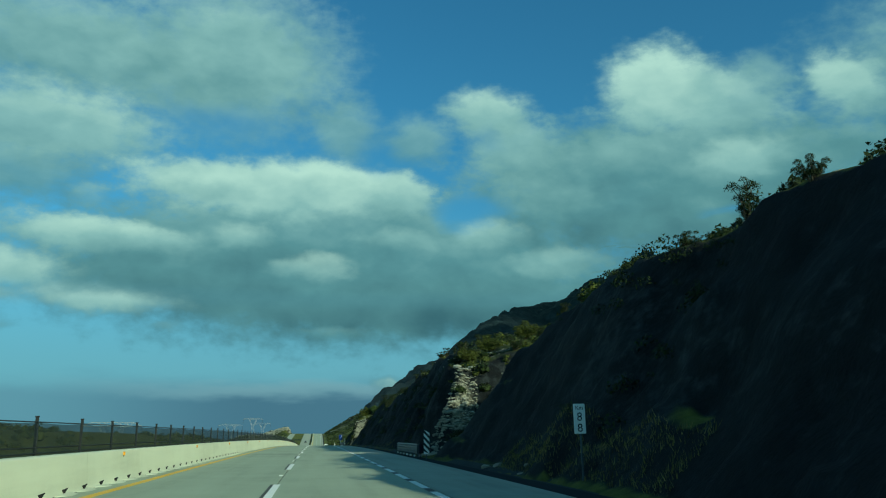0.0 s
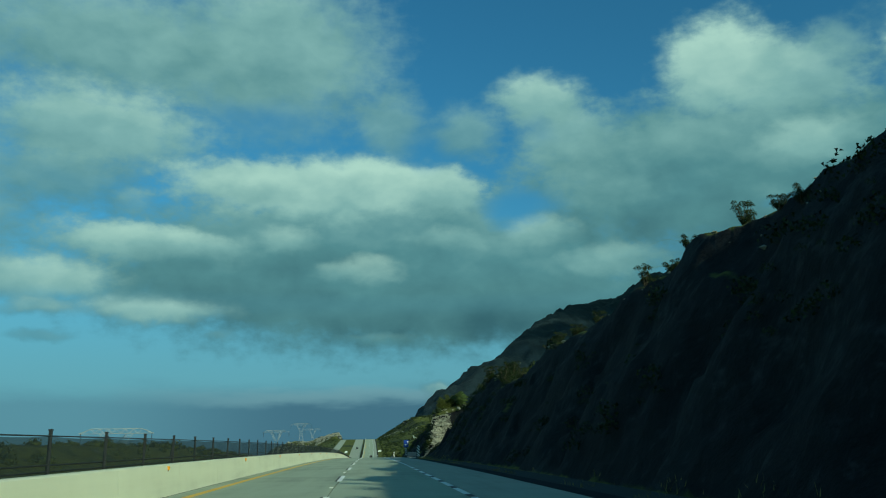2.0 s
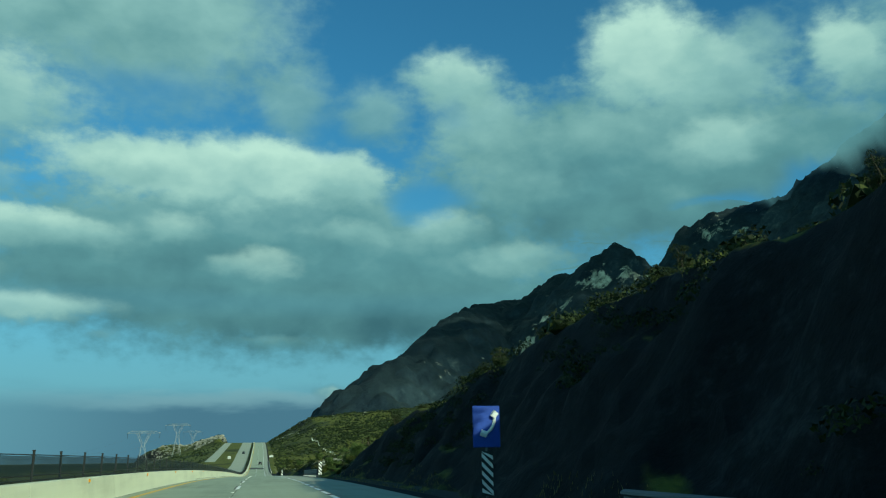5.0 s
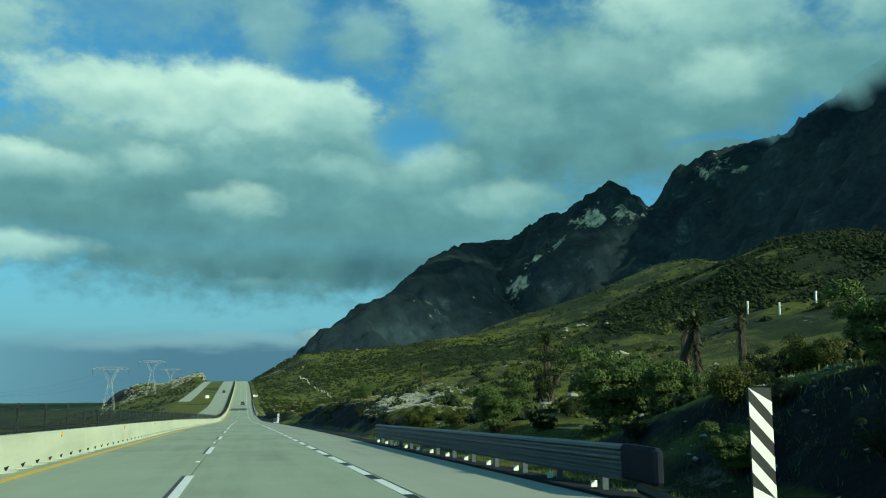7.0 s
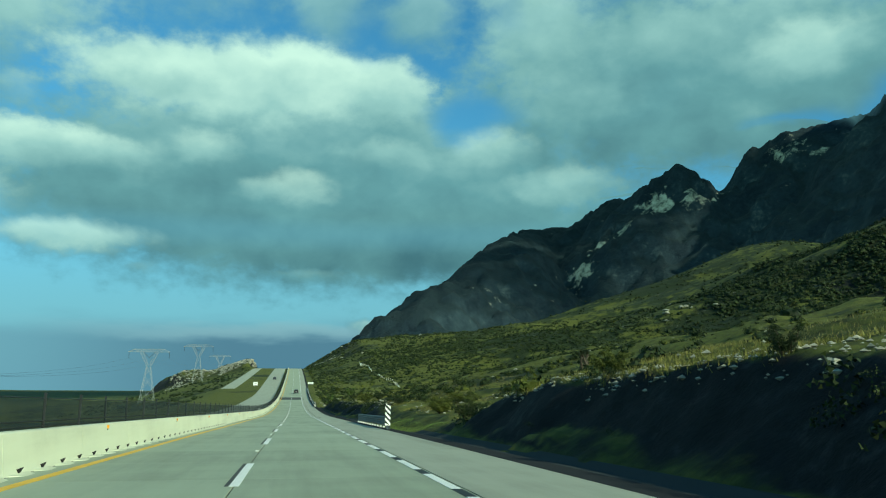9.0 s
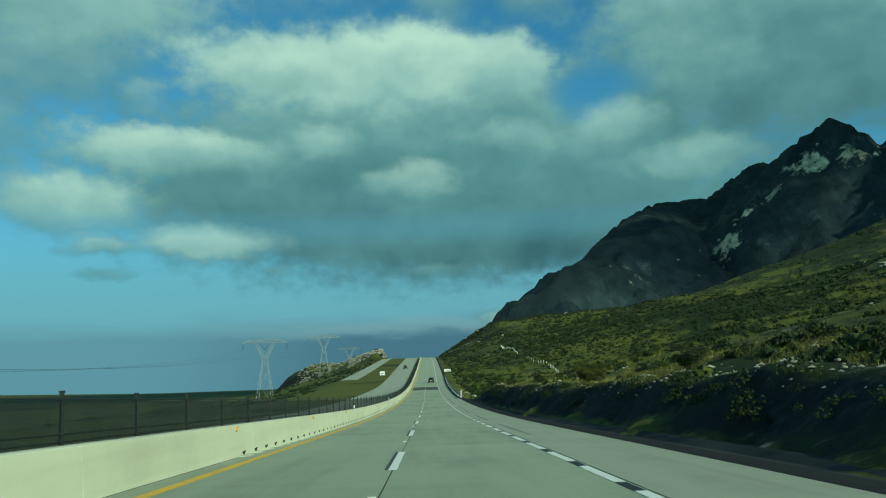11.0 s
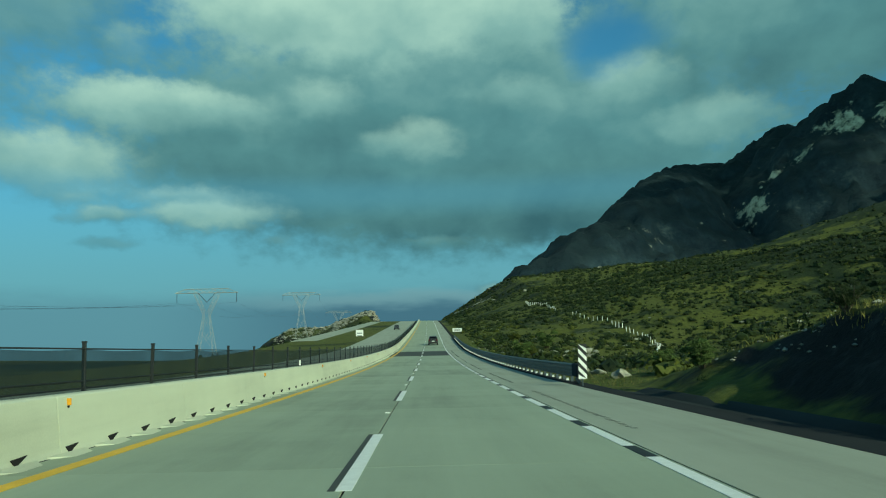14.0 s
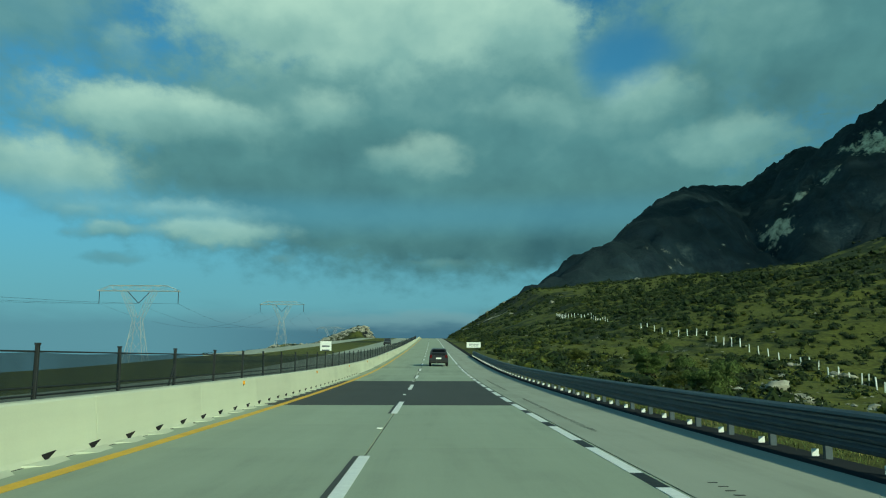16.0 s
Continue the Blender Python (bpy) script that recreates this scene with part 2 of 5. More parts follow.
def concrete_road(name, color, stain, vary=0.14, rough=0.82, sheen=0.25):
    m, T, b = material(name, rough)
    b.inputs["Specular IOR Level"].default_value = sheen
    pos = T.node("ShaderNodeNewGeometry").outputs["Position"]
    along = T.vec("MULTIPLY", pos, (1.0, 0.06, 1.0))
    streak = T.noise(along, 1.3, 5, 0.6)
    blot = T.noise(pos, 0.35, 5, 0.6)
    grit = T.noise(pos, 40, 3, 0.7)
    rnd = T.node("ShaderNodeObjectInfo").outputs["Random"]
    v = T.math("ADD", T.math("MULTIPLY", streak, 0.5), T.math("MULTIPLY_ADD", blot, 0.35, T.math("MULTIPLY_ADD", grit, 0.15, T.math("MULTIPLY_ADD", rnd, vary, -vary / 2))))
    T.put(b.inputs["Base Color"], T.ramp(v, [(0.28, stain), (0.5, color), (0.75, [c * 1.18 for c in color])]))
    bump(T, b, grit, 0.25, 0.004)
    return m


def ground_material():
    """Dry grass, low scrub and limestone, mixed by patches; bare rock, coloured as in shade, where it is steep."""
    m, T, b = material("hillside", 0.95)
    geo = T.node("ShaderNodeNewGeometry")
    pos = geo.outputs["Position"]
    big, mid, small = T.noise(pos, 0.018, 5, 0.6), T.noise(pos, 0.12, 5, 0.65), T.noise(pos, 1.3, 5, 0.65)
    grass = T.ramp(small, [(0.3, (0.042, 0.048, 0.006)), (0.7, (0.135, 0.146, 0.022))])
    scrub = T.ramp(small, [(0.3, (0.005, 0.012, 0.002)), (0.7, (0.022, 0.040, 0.006))])
    rock = T.ramp(T.noise(pos, 2.6, 6, 0.7), [(0.3, (0.10, 0.10, 0.085)), (0.7, (0.40, 0.38, 0.31))])
    # near-black tones put the shade of the cuttings into the rock's colour
    shaded_rock = T.ramp(T.math("MULTIPLY_ADD", mid, 0.45, T.math("MULTIPLY", T.noise(pos, 1.7, 7, 0.72), 0.6)),
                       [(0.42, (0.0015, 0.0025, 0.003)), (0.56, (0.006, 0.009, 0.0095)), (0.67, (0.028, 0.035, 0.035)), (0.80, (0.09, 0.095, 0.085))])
    place = T.node("ShaderNodeSeparateXYZ")
    T.put(place.inputs[0], pos)
    upland = T.smooth(place.outputs[0], 30.0, 150.0, 0.0, 0.075)
    cov = T.smooth(T.math("ADD", upland, T.math("MULTIPLY_ADD", big, 0.6, T.math("MULTIPLY", mid, 0.4))), 0.505, 0.585)
    col = T.mix(cov, grass, scrub)
    bare = T.math("MULTIPLY", T.smooth(T.math("MULTIPLY_ADD", mid, 0.6, T.math("MULTIPLY", small, 0.4)), 0.60, 0.68), 0.8)
    col = T.mix(bare, col, rock)
    sep = T.node("ShaderNodeSeparateXYZ")
    T.put(sep.inputs[0], geo.outputs["Normal"])
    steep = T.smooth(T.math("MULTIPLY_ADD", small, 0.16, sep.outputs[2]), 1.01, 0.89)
    # broken pale rock on the sunward faces that end a cutting, outside the painted shade
    sunward = T.math("MULTIPLY", T.smooth(T.math("MULTIPLY_ADD", mid, 0.3, sep.outputs[1]), -0.50, -0.68), steep)
    sunward = T.math("MULTIPLY", sunward, T.smooth(T.math("MULTIPLY_ADD", mid, 5.0, place.outputs[0]), 14.6, 13.2))
    crumbled = T.ramp(T.noise(pos, 3.4, 6, 0.72), [(0.40, (0.03, 0.032, 0.022)), (0.52, (0.26, 0.25, 0.18)), (0.68, (0.52, 0.49, 0.37))])
    T.put(b.inputs["Base Color"], T.mix(sunward, T.mix(steep, col, shaded_rock), crumbled))
    bump(T, b, T.math("ADD", small, T.noise(pos, 6.0, 5, 0.7)), 0.7, 0.12)
    return m


def mountain_material():
    m, T, b = material("mountain_rock", 0.95)
    geo = T.node("ShaderNodeNewGeometry")
    pos = geo.outputs["Position"]
    sep = T.node("ShaderNodeSeparateXYZ")
    T.put(sep.inputs[0], geo.outputs["Normal"])
    n = T.math("MULTIPLY_ADD", T.noise(T.vec("MULTIPLY", pos, (1, 1, 0.5)), 0.011, 8, 0.68), 0.65, T.math("MULTIPLY", T.noise(pos, 0.09, 5, 0.65), 0.35))
    # haze blue and cloud shade are put into both of these colours
    hazed_wood = T.ramp(T.noise(pos, 0.05, 5), [(0.3, (0.006, 0.017, 0.023)), (0.7, (0.014, 0.031, 0.036))])
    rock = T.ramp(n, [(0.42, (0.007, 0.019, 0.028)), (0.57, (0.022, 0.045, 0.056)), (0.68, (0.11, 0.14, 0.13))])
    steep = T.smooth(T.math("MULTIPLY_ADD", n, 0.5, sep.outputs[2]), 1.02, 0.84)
    # pale patches painted for sun that falls on the cliffs
    bare = T.node("ShaderNodeAttribute")
    bare.attribute_name = "sunlit_cliff"
    pale = T.ramp(T.noise(T.vec("MULTIPLY", pos, (1, 1, 0.6)), 0.06, 6, 0.7), [(0.36, (0.05, 0.07, 0.06)), (0.50, (0.42, 0.41, 0.31)), (0.66, (0.66, 0.64, 0.50))])
    sunlit_rock = T.smooth(T.math("MULTIPLY_ADD", T.noise(pos, 0.035, 6, 0.68), 3.2, bare.outputs["Fac"]), 2.12, 2.5)
    col = T.mix(sunlit_rock, T.mix(steep, hazed_wood, rock), pale)
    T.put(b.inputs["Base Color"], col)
    bump(T, b, T.noise(pos, 0.06, 6, 0.7), 0.8, 6.0)
    return m


def leaf_material(name, dark, light):
    m, T, b = material(name, 0.75)
    r = T.node("ShaderNodeNewGeometry").outputs["Random Per Island"]
    pos = T.node("ShaderNodeNewGeometry").outputs["Position"]
    v = T.math("MULTIPLY_ADD", T.noise(pos, 0.6, 3), 0.55, T.math("MULTIPLY", r, 0.5))
    T.put(b.inputs["Base Color"], T.ramp(v, [(0.25, dark), (0.75, light)]))
    return m


def mesh_material():
    """Dark shade cloth: threads with gaps between them."""
    m, T, b = material("shade_cloth", 0.9)
    b.inputs["Base Color"].default_value = (0.010, 0.021, 0.023, 1)
    pos = T.node("ShaderNodeTexCoord").outputs["Object"]
    gap = T.smooth(T.noise(pos, 1.1, 3), 0.3, 0.7, 0.24, 0.32)
    tr, mx = T.node("ShaderNodeBsdfTransparent"), T.node("ShaderNodeMixShader")
    T.put(mx.inputs[0], gap)
    T.put(mx.inputs[1], b.outputs[0])
    T.put(mx.inputs[2], tr.outputs[0])
    T.put(m.node_tree.nodes["Material Output"].inputs[0], mx.outputs[0])
    return m


def cloud_material():
    m = bpy.data.materials.new("cloud_layer")
    m.use_nodes = True
    m.node_tree.nodes.clear()
    T = Tree(m.node_tree)
    pos = T.node("ShaderNodeNewGeometry").outputs["Position"]
    ang, az, el = angles(T, T.vec("SUBTRACT", pos, (0, LAYER_REF, 0)))
    grp = T.node("ShaderNodeGroup")
    grp.node_tree = CLOUDS
    T.put(grp.inputs[0], ang)
    em, tr, mx = T.node("ShaderNodeEmission"), T.node("ShaderNodeBsdfTransparent"), T.node("ShaderNodeMixShader")
    T.put(em.inputs["Color"], grp.outputs["Color"])
    cover = T.math("MULTIPLY", grp.outputs["Cover"], T.smooth(el, 8.0, 11.0))
    thick = T.node("ShaderNodeAttribute")
    thick.attribute_name = "thickness"
    cover = T.math("MULTIPLY", cover, T.smooth(thick.outputs["Fac"], 0.0, 1.0))
    T.put(mx.inputs[0], cover)
    T.put(mx.inputs[1], tr.outputs[0])
    T.put(mx.inputs[2], em.outputs[0])
    out = T.node("ShaderNodeOutputMaterial")
    T.put(out.inputs[0], mx.outputs[0])
    return m


M_SLAB = concrete_road("road_concrete", (0.31, 0.36, 0.26), (0.22, 0.255, 0.185))
M_SHOULDER = concrete_road("shoulder_concrete", (0.33, 0.355, 0.275), (0.23, 0.25, 0.19))
M_ASPHALT = concrete_road("asphalt_patch", (0.06, 0.066, 0.06), (0.045, 0.05, 0.046))
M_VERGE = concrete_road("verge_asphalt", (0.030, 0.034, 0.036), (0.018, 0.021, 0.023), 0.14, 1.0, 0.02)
# gutter concrete darkened: the bank's shadow is put into its colour
M_GUTTER = concrete_road("shaded_gutter_concrete", (0.034, 0.042, 0.042), (0.016, 0.020, 0.020), 0.2, 0.95, 0.1)
M_BARRIER = concrete_road("barrier_concrete", (0.52, 0.55, 0.41), (0.36, 0.38, 0.28), 0.04)
M_WHITE = plain("white_paint", (0.78, 0.80, 0.74), 0.6, vary=0.14, scale=6)
M_BLACK = plain("black_paint", (0.025, 0.028, 0.026), 0.6, scale=6)
M_YELLOW = plain("yellow_paint", (0.72, 0.42, 0.035), 0.6, vary=0.22, scale=2)
M_GROUND, M_MOUNTAIN = ground_material(), mountain_material()
M_STEEL = plain("galvanised_steel", (0.075, 0.100, 0.112), 0.5, 0.3, scale=2, relief=0.05)
M_DARKSTEEL = plain("dark_steel", (0.03, 0.035, 0.035), 0.6, 0.3)
M_SHOE = plain("blue_black_steel", (0.010, 0.016, 0.024), 0.95, relief=0.05)
M_CLOTH = mesh_material()
M_HOLE = plain("drain_shadowed_hole", (0.012, 0.012, 0.011), 0.95, relief=0)
M_REFLECT = plain("orange_reflector", (0.75, 0.33, 0.02), 0.4, relief=0)
M_BLUE = plain("blue_sign", (0.02, 0.07, 0.36), 0.45, relief=0)
M_ROCK = plain("pale_limestone", (0.30, 0.295, 0.225), 0.95, vary=0.6, scale=1.6, relief=0.6)
M_BARK = plain("dry_bark", (0.075, 0.062, 0.042), 0.95, vary=0.4, scale=5, relief=0.5)
M_SCRUB = leaf_material("scrub_leaves", (0.005, 0.012, 0.003), (0.025, 0.043, 0.007))
M_OLIVE = leaf_material("olive_leaves", (0.018, 0.03, 0.004), (0.085, 0.10, 0.013))
M_GREEN = leaf_material("green_leaves", (0.03, 0.055, 0.012), (0.10, 0.15, 0.035))
M_STRAW = leaf_material("dry_grass", (0.07, 0.068, 0.018), (0.25, 0.215, 0.07))
M_BANKGRASS = leaf_material("bank_grass_blades", (0.06, 0.066, 0.014), (0.21, 0.20, 0.045))
M_TRACK = plain("pale_earth", (0.36, 0.33, 0.25), 0.95, vary=0.3, scale=0.8, relief=0.4)
M_YUCCA = leaf_material("yucca_leaves", (0.03, 0.045, 0.02), (0.11, 0.12, 0.05))
# lattice steel made paler, with the haze put into its colour
M_PYLON = plain("hazed_lattice_steel", (0.36, 0.40, 0.36), 0.6)
M_GLASS = plain("dark_car_glass", (0.01, 0.012, 0.014), 0.12, relief=0)
M_CARPAINT = plain("dark_car_paint", (0.045, 0.05, 0.055), 0.3, 0.3, relief=0)
M_TYRE = plain("tyre_rubber", (0.02, 0.02, 0.02), 0.9)
M_RED = plain("red_lamp_glass", (0.10, 0.008, 0.008), 0.25, relief=0)


# ---- the line of the road ----
KNOTS = [(-60, 0, -0.55), (0, 0, 0), (60, 0, .14), (120, .02, -.04), (180, .08, -.6), (240, .24, -1.57), (300, .36, -3.23),
         (360, .5, -5.15), (420, .79, -7.26), (480, 1.0, -9.23), (540, 1.19, -10.39), (600, 1.42, -10.73), (660, 1.74, -10.05),
         (720, 2.09, -8.06), (780, 2.43, -5.72), (840, 2.72, -3.26), (900, 2.93, -.77), (960, 3.04, 1.68), (1000, 3.06, 3.25),
         (1060, 3.0, 4.6), (1120, 3.0, 4.6), (1250, 3.0, 1.5), (1600, 3.0, -4.0), (2500, 3, -10), (6000, 3, -30)]
KY, KX, KZ = (np.array(c, float) for c in zip(*KNOTS))


def hermite(y, k):
    d = np.gradient(k, KY)
    i = np.clip(np.searchsorted(KY, y) - 1, 0, len(KY) - 2)
    h = KY[i + 1] - KY[i]
    t = np.clip((y - KY[i]) / h, 0, 1)
    return ((1 + 2 * t) * (1 - t) ** 2 * k[i] + t * (1 - t) ** 2 * h * d[i] + t * t * (3 - 2 * t) * k[i + 1] + t * t * (t - 1) * h * d[i + 1])


def road_x(y):
    return hermite(np.asarray(y, float), KX)


def road_z(y):
    return hermite(np.asarray(y, float), KZ)


def on_road(u, y, up=0.0):
    return Vector((float(road_x(y)) + u, y, float(road_z(y)) + up))


def road_pose(u, y, length=2.0, up=0.0):
    """A pose on the road at u across and y along, tipped with its slope over that length."""
    a, b = on_road(u, y - length / 2, up), on_road(u, y + length / 2, up)
    d = b - a
    return Matrix.Translation((a + b) / 2) @ pose(0, 0, 0, math.degrees(math.atan2(d.z, d.y)), 0, math.degrees(math.atan2(-d.x, d.y)))


# ---- smooth noise on arrays ----
def lattice(ix, iy, seed):
    v = np.sin(ix * 127.1 + iy * 311.7 + seed * 74.7) * 43758.5453
    return v - np.floor(v)


def value_noise(x, y, seed=0):
    ix, iy = np.floor(x), np.floor(y)
    fx, fy = x - ix, y - iy
    fx, fy = fx * fx * (3 - 2 * fx), fy * fy * (3 - 2 * fy)
    a, b = lattice(ix, iy, seed), lattice(ix + 1, iy, seed)
    c, d = lattice(ix, iy + 1, seed), lattice(ix + 1, iy + 1, seed)
    return (a + (b - a) * fx) * (1 - fy) + (c + (d - c) * fx) * fy - 0.5


def fbm(x, y, octaves=5, seed=0, gain=0.5):
    out, amp = 0, 1.0
    for o in range(octaves):
        out = out + amp * value_noise(x * 2 ** o + 7.3 * o, y * 2 ** o - 3.1 * o, seed + o)
        amp *= gain
    return out


def ridged(x, y, octaves=5, seed=0):
    out, amp = 0, 1.0
    for o in range(octaves):
        out = out + amp * (0.5 - np.abs(value_noise(x * 2 ** o, y * 2 ** o, seed + o)) * 2)
        amp *= 0.52
    return out


def step(x, a, b):
    t = np.clip((x - a) / (b - a), 0, 1)
    return t * t * (3 - 2 * t)


# ---- the land ----
CUT_Y = [-60, -12, -2, 8, 14, 21, 33, 41, 46, 48.2, 49.6, 51.8, 55.2, 57, 66, 84, 106, 126, 145, 155, 164, 171, 176.5, 187, 188.8, 194, 215, 240, 256, 266, 281, 300, 308, 318, 326, 345, 372, 380, 408, 425, 447, 470, 490, 518, 545, 550, 557, 1300]
CUT_H = [1.5, 1.6, 5.0, 7.2, 7.4, 7.2, 7.3, 7.0, 6.5, 5.9, 1.6, 0.7, 0.9, 5.4, 8.0, 9.0, 8.8, 7.2, 6.5, 7.4, 7.6, 6.4, 1.6, 1.0, 5.0, 6.4, 6.0, 4.6, 3.8, 2.2, 0.4, 0.5, 1.3, 2.0, 2.3, 2.1, 1.9, 0.5, 0.7, 1.5, 1.9, 1.8, 2.2, 1.9, 2.0, 1.5, 0, 0]
RUN_Y, RUN_K = [54, 55.5, 59, 66, 186, 187.5, 191, 198, 2000], [1, .35, .35, 1, 1, .35, .35, 1, 1]
RISE_Y = [-60, 150, 260, 290, 320, 400, 500, 560, 610, 690, 760, 860, 960, 1060, 1160, 1300, 2000]
RISE = [.24, .24, .22, .18, .15, .16, .20, .10, .00, .02, .12, .24, .50, .62, .52, .30, .24]

FAR_Y, FAR_A, FAR_B = [440, 600, 780, 950, 2500], [.03, .10, .15, .055, .07], [.15, .15, .14, .125, .15]


def land(x, y):
    """Height of the ground at x, y: the road's bed, its cuttings, the slope up to the mountains, the fall to the plain."""
    u, base = x - road_x(y), road_z(y)
    h = np.interp(y, CUT_Y, CUT_H)
    toe = 8.2 + 0.7 * value_noise(y * 0.11, y * 0, 5)
    rough = fbm(y * 0.35, u * 0.5, 5, 11)
    run = (0.50 * h + 1.6) * np.interp(y, RUN_Y, RUN_K)
    face = step(u + 1.3 * rough * np.minimum(h, 4) / 4, toe, toe + run)
    cut = h * (0.75 * np.clip((u - toe + 1.1 * rough) / np.maximum(run, .1), 0, 1) + 0.25 * face)
    near = np.clip(u - toe - run * 0.8, 0, 40) * np.interp(y, RISE_Y, RISE)
    far = np.interp(y, FAR_Y, FAR_A) * np.clip(u - toe - 40, 0, 110) + np.interp(y, FAR_Y, FAR_B) * np.clip(u - toe - 150, 0, 2500)
    far = far + 80 * np.exp(-((x - 540) / 200) ** 2 - ((y - 1240) / 210) ** 2) + 60 * np.exp(-((x - 420) / 120) ** 2 - ((y - 800) / 170) ** 2)
    up = np.clip(u - toe, 0, 1e9)
    swell = fbm(x * 0.012, y * 0.012, 5, 3) * np.clip(up - 8, 0, 120) * 0.13 + fbm(x * 0.2, y * 0.2, 4, 23) * np.clip(up, 0, 6) * 0.16
    hollow = -1.3 * step(y, 552, 600) * step(u, 7, 16) * (1 - step(y, 690, 760)) * (1 - step(u, 60, 110))
    right = cut + near + far + swell + hollow
    v = -u - 31
    left = -0.26 * np.clip(v, 0, 110) - 0.06 * np.clip(v - 110, 0, 500) + fbm(x * 0.03, y * 0.03, 4, 8) * np.clip(v, 0, 40) * 0.06
    left = left + 1.7 * step(-u, 18.6, 23) * (1 - step(y, 190, 260)) * (1 - step(-u, 60, 110))
    knoll = (8.6 + .09 * np.clip(-u - 45, 0, 80)) * step(u, -142, -122) * (1 - step(u, -38, -31)) * np.exp(-((y - 1110 - 1.05 * np.clip(-u - 42, 0, 100)) / 62.0) ** 4)
    crag = knoll * (0.22 * fbm(x * .07, y * .07, 4, 31) + 0.12 * np.sin(u * .11))
    bed = -0.16 * (1 - step(np.abs(u + 4), 9.9, 11.2)) - 0.1 * step(u, 6.3, 7.2) * (1 - step(u, 8, 9.5))
    z = base + np.where(u > 0, right, left + knoll + crag) + bed
    level = step(np.abs(x), 1500, 3000)
    return z * (1 - level * (x < 0)) + level * (x < 0) * (-60)


def grid_mesh(name, xs, ys, height):
    X, Y = np.meshgrid(xs, ys)
    Z = height(X, Y)
    n, k = len(xs), len(ys)
    co = np.stack([X, Y, Z], -1).reshape(-1, 3)
    i = (np.arange(k - 1)[:, None] * n + np.arange(n - 1)[None]).ravel()
    faces = np.stack([i, i + 1, i + n + 1, i + n], 1)
    me = bpy.data.meshes.new(name)
    me.from_pydata(co.tolist(), [], faces.tolist())
    me.polygons.foreach_set("use_smooth", np.ones(len(me.polygons), bool))
    me.update()
    return me


def spaced(*runs):
    return np.unique(np.concatenate([np.arange(a, b, s) for a, b, s in runs]))


xs = np.concatenate([spaced((-6000, -1000, 400), (-1000, -200, 50), (-200, -40, 7), (-40, 6, 1.5), (6, 18, 0.35), (18, 30, .8), (30, 70, 2.5), (70, 300, 10), (300, 1200, 40)), [1200, 1600, 2400, 4500]])
ys = np.concatenate([spaced((-60, 400, .7), (400, 570, 1.2), (570, 1250, 4.0), (1250, 2000, 25), (2000, 6000, 250)), [6500]])
ground = new("ground", grid_mesh("ground", xs, ys, land))
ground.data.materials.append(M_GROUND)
tagged(ground, "dry grassy hillside with dark scrub, limestone and rock cuttings", "ground", kind="structure")


# crest lines of the range and of its spurs: x, y and height of each bend
RIDGES = [
    ([(1650, 900, 900), (1550, 1400, 850), (1400, 1780, 720), (1290, 1960, 610), (1161, 2061, 582), (1050, 2062, 470), (960, 2055, 428), (857, 2086, 484), (836, 2230, 424), (846, 2350, 470), (770, 2330, 405)], .92),
    ([(857, 2086, 484), (760, 1990, 330), (690, 1900, 215), (600, 1790, 95)], .95),
    ([(846, 2350, 470), (720, 2260, 385), (640, 2130, 290), (560, 1990, 190), (480, 1880, 110)], .9),
    ([(1161, 2061, 582), (1090, 1900, 400), (1010, 1730, 250), (940, 1560, 140)], .85),
    ([(1400, 1780, 720), (1260, 1560, 450), (1160, 1370, 260)], .8),
    ([(90, 1560, 15), (190, 1675, 112), (251, 1745, 160), (290, 1800, 172), (329, 1847, 212), (428, 1970, 276), (600, 2300, 366), (812, 2692, 448), (1000, 3000, 480)], .95),
    ([(428, 1970, 276), (400, 1880, 200), (380, 1800, 110)], .95),
    ([(600, 2300, 366), (520, 2120, 250), (470, 1990, 140)], .95),
]


def ridge_height(x, y):
    """The range: crest lines that fall away in ribbed flanks."""
    wx = x + 34 * fbm(x * .008, y * .008, 4, 61)
    wy = y + 34 * fbm(x * .008, y * .008, 4, 66)
    best, reach = np.full(np.shape(x), -400.0), np.full(np.shape(x), 1e3)
    for line, slope in RIDGES:
        for (x0, y0, z0), (x1, y1, z1) in zip(line, line[1:]):
            dx, dy = x1 - x0, y1 - y0
            t = np.clip(((wx - x0) * dx + (wy - y0) * dy) / (dx * dx + dy * dy), 0, 1)
            d = np.hypot(wx - x0 - t * dx, wy - y0 - t * dy)
            h = z0 + (z1 - z0) * t - slope * (np.sqrt(d * d + 26 ** 2) - 26)
            reach = np.where(h > best, d, reach)
            best = np.maximum(best, h)
    ribs = ridged(x * .011 + .4 * fbm(x * .01, y * .01, 3, 68), y * .011, 5, 63)
    return best + (ribs - .3) * 46 * np.clip(reach / 90, .06, 1) + fbm(x * .045, y * .045, 4, 71) * 13


mm = grid_mesh("mountain", spaced((60, 1700, 9)), spaced((1150, 3060, 9.5)), ridge_height)
# cliffs where patches of sunlight are put into the rock's colour
mco = np.array([tuple(v.co) for v in mm.vertices])
sunlit_cliff = np.zeros(len(mco))
for cx, cy, cz, size, much in ((779, 2003, 374, 46, 1.0), (851, 1950, 384, 42, 1.0), (581, 1935, 210, 40, .95), (685, 1972, 308, 42, .7), (632, 1969, 270, 36, .6), (1101, 2002, 514, 60, .65), (1141, 1916, 499, 50, .6), (343, 1739, 144, 36, .45), (947, 2037, 421, 50, .5)):
    sunlit_cliff = np.maximum(sunlit_cliff, much * np.exp(-((mco - (cx, cy, cz)) ** 2).sum(1) / size ** 2))
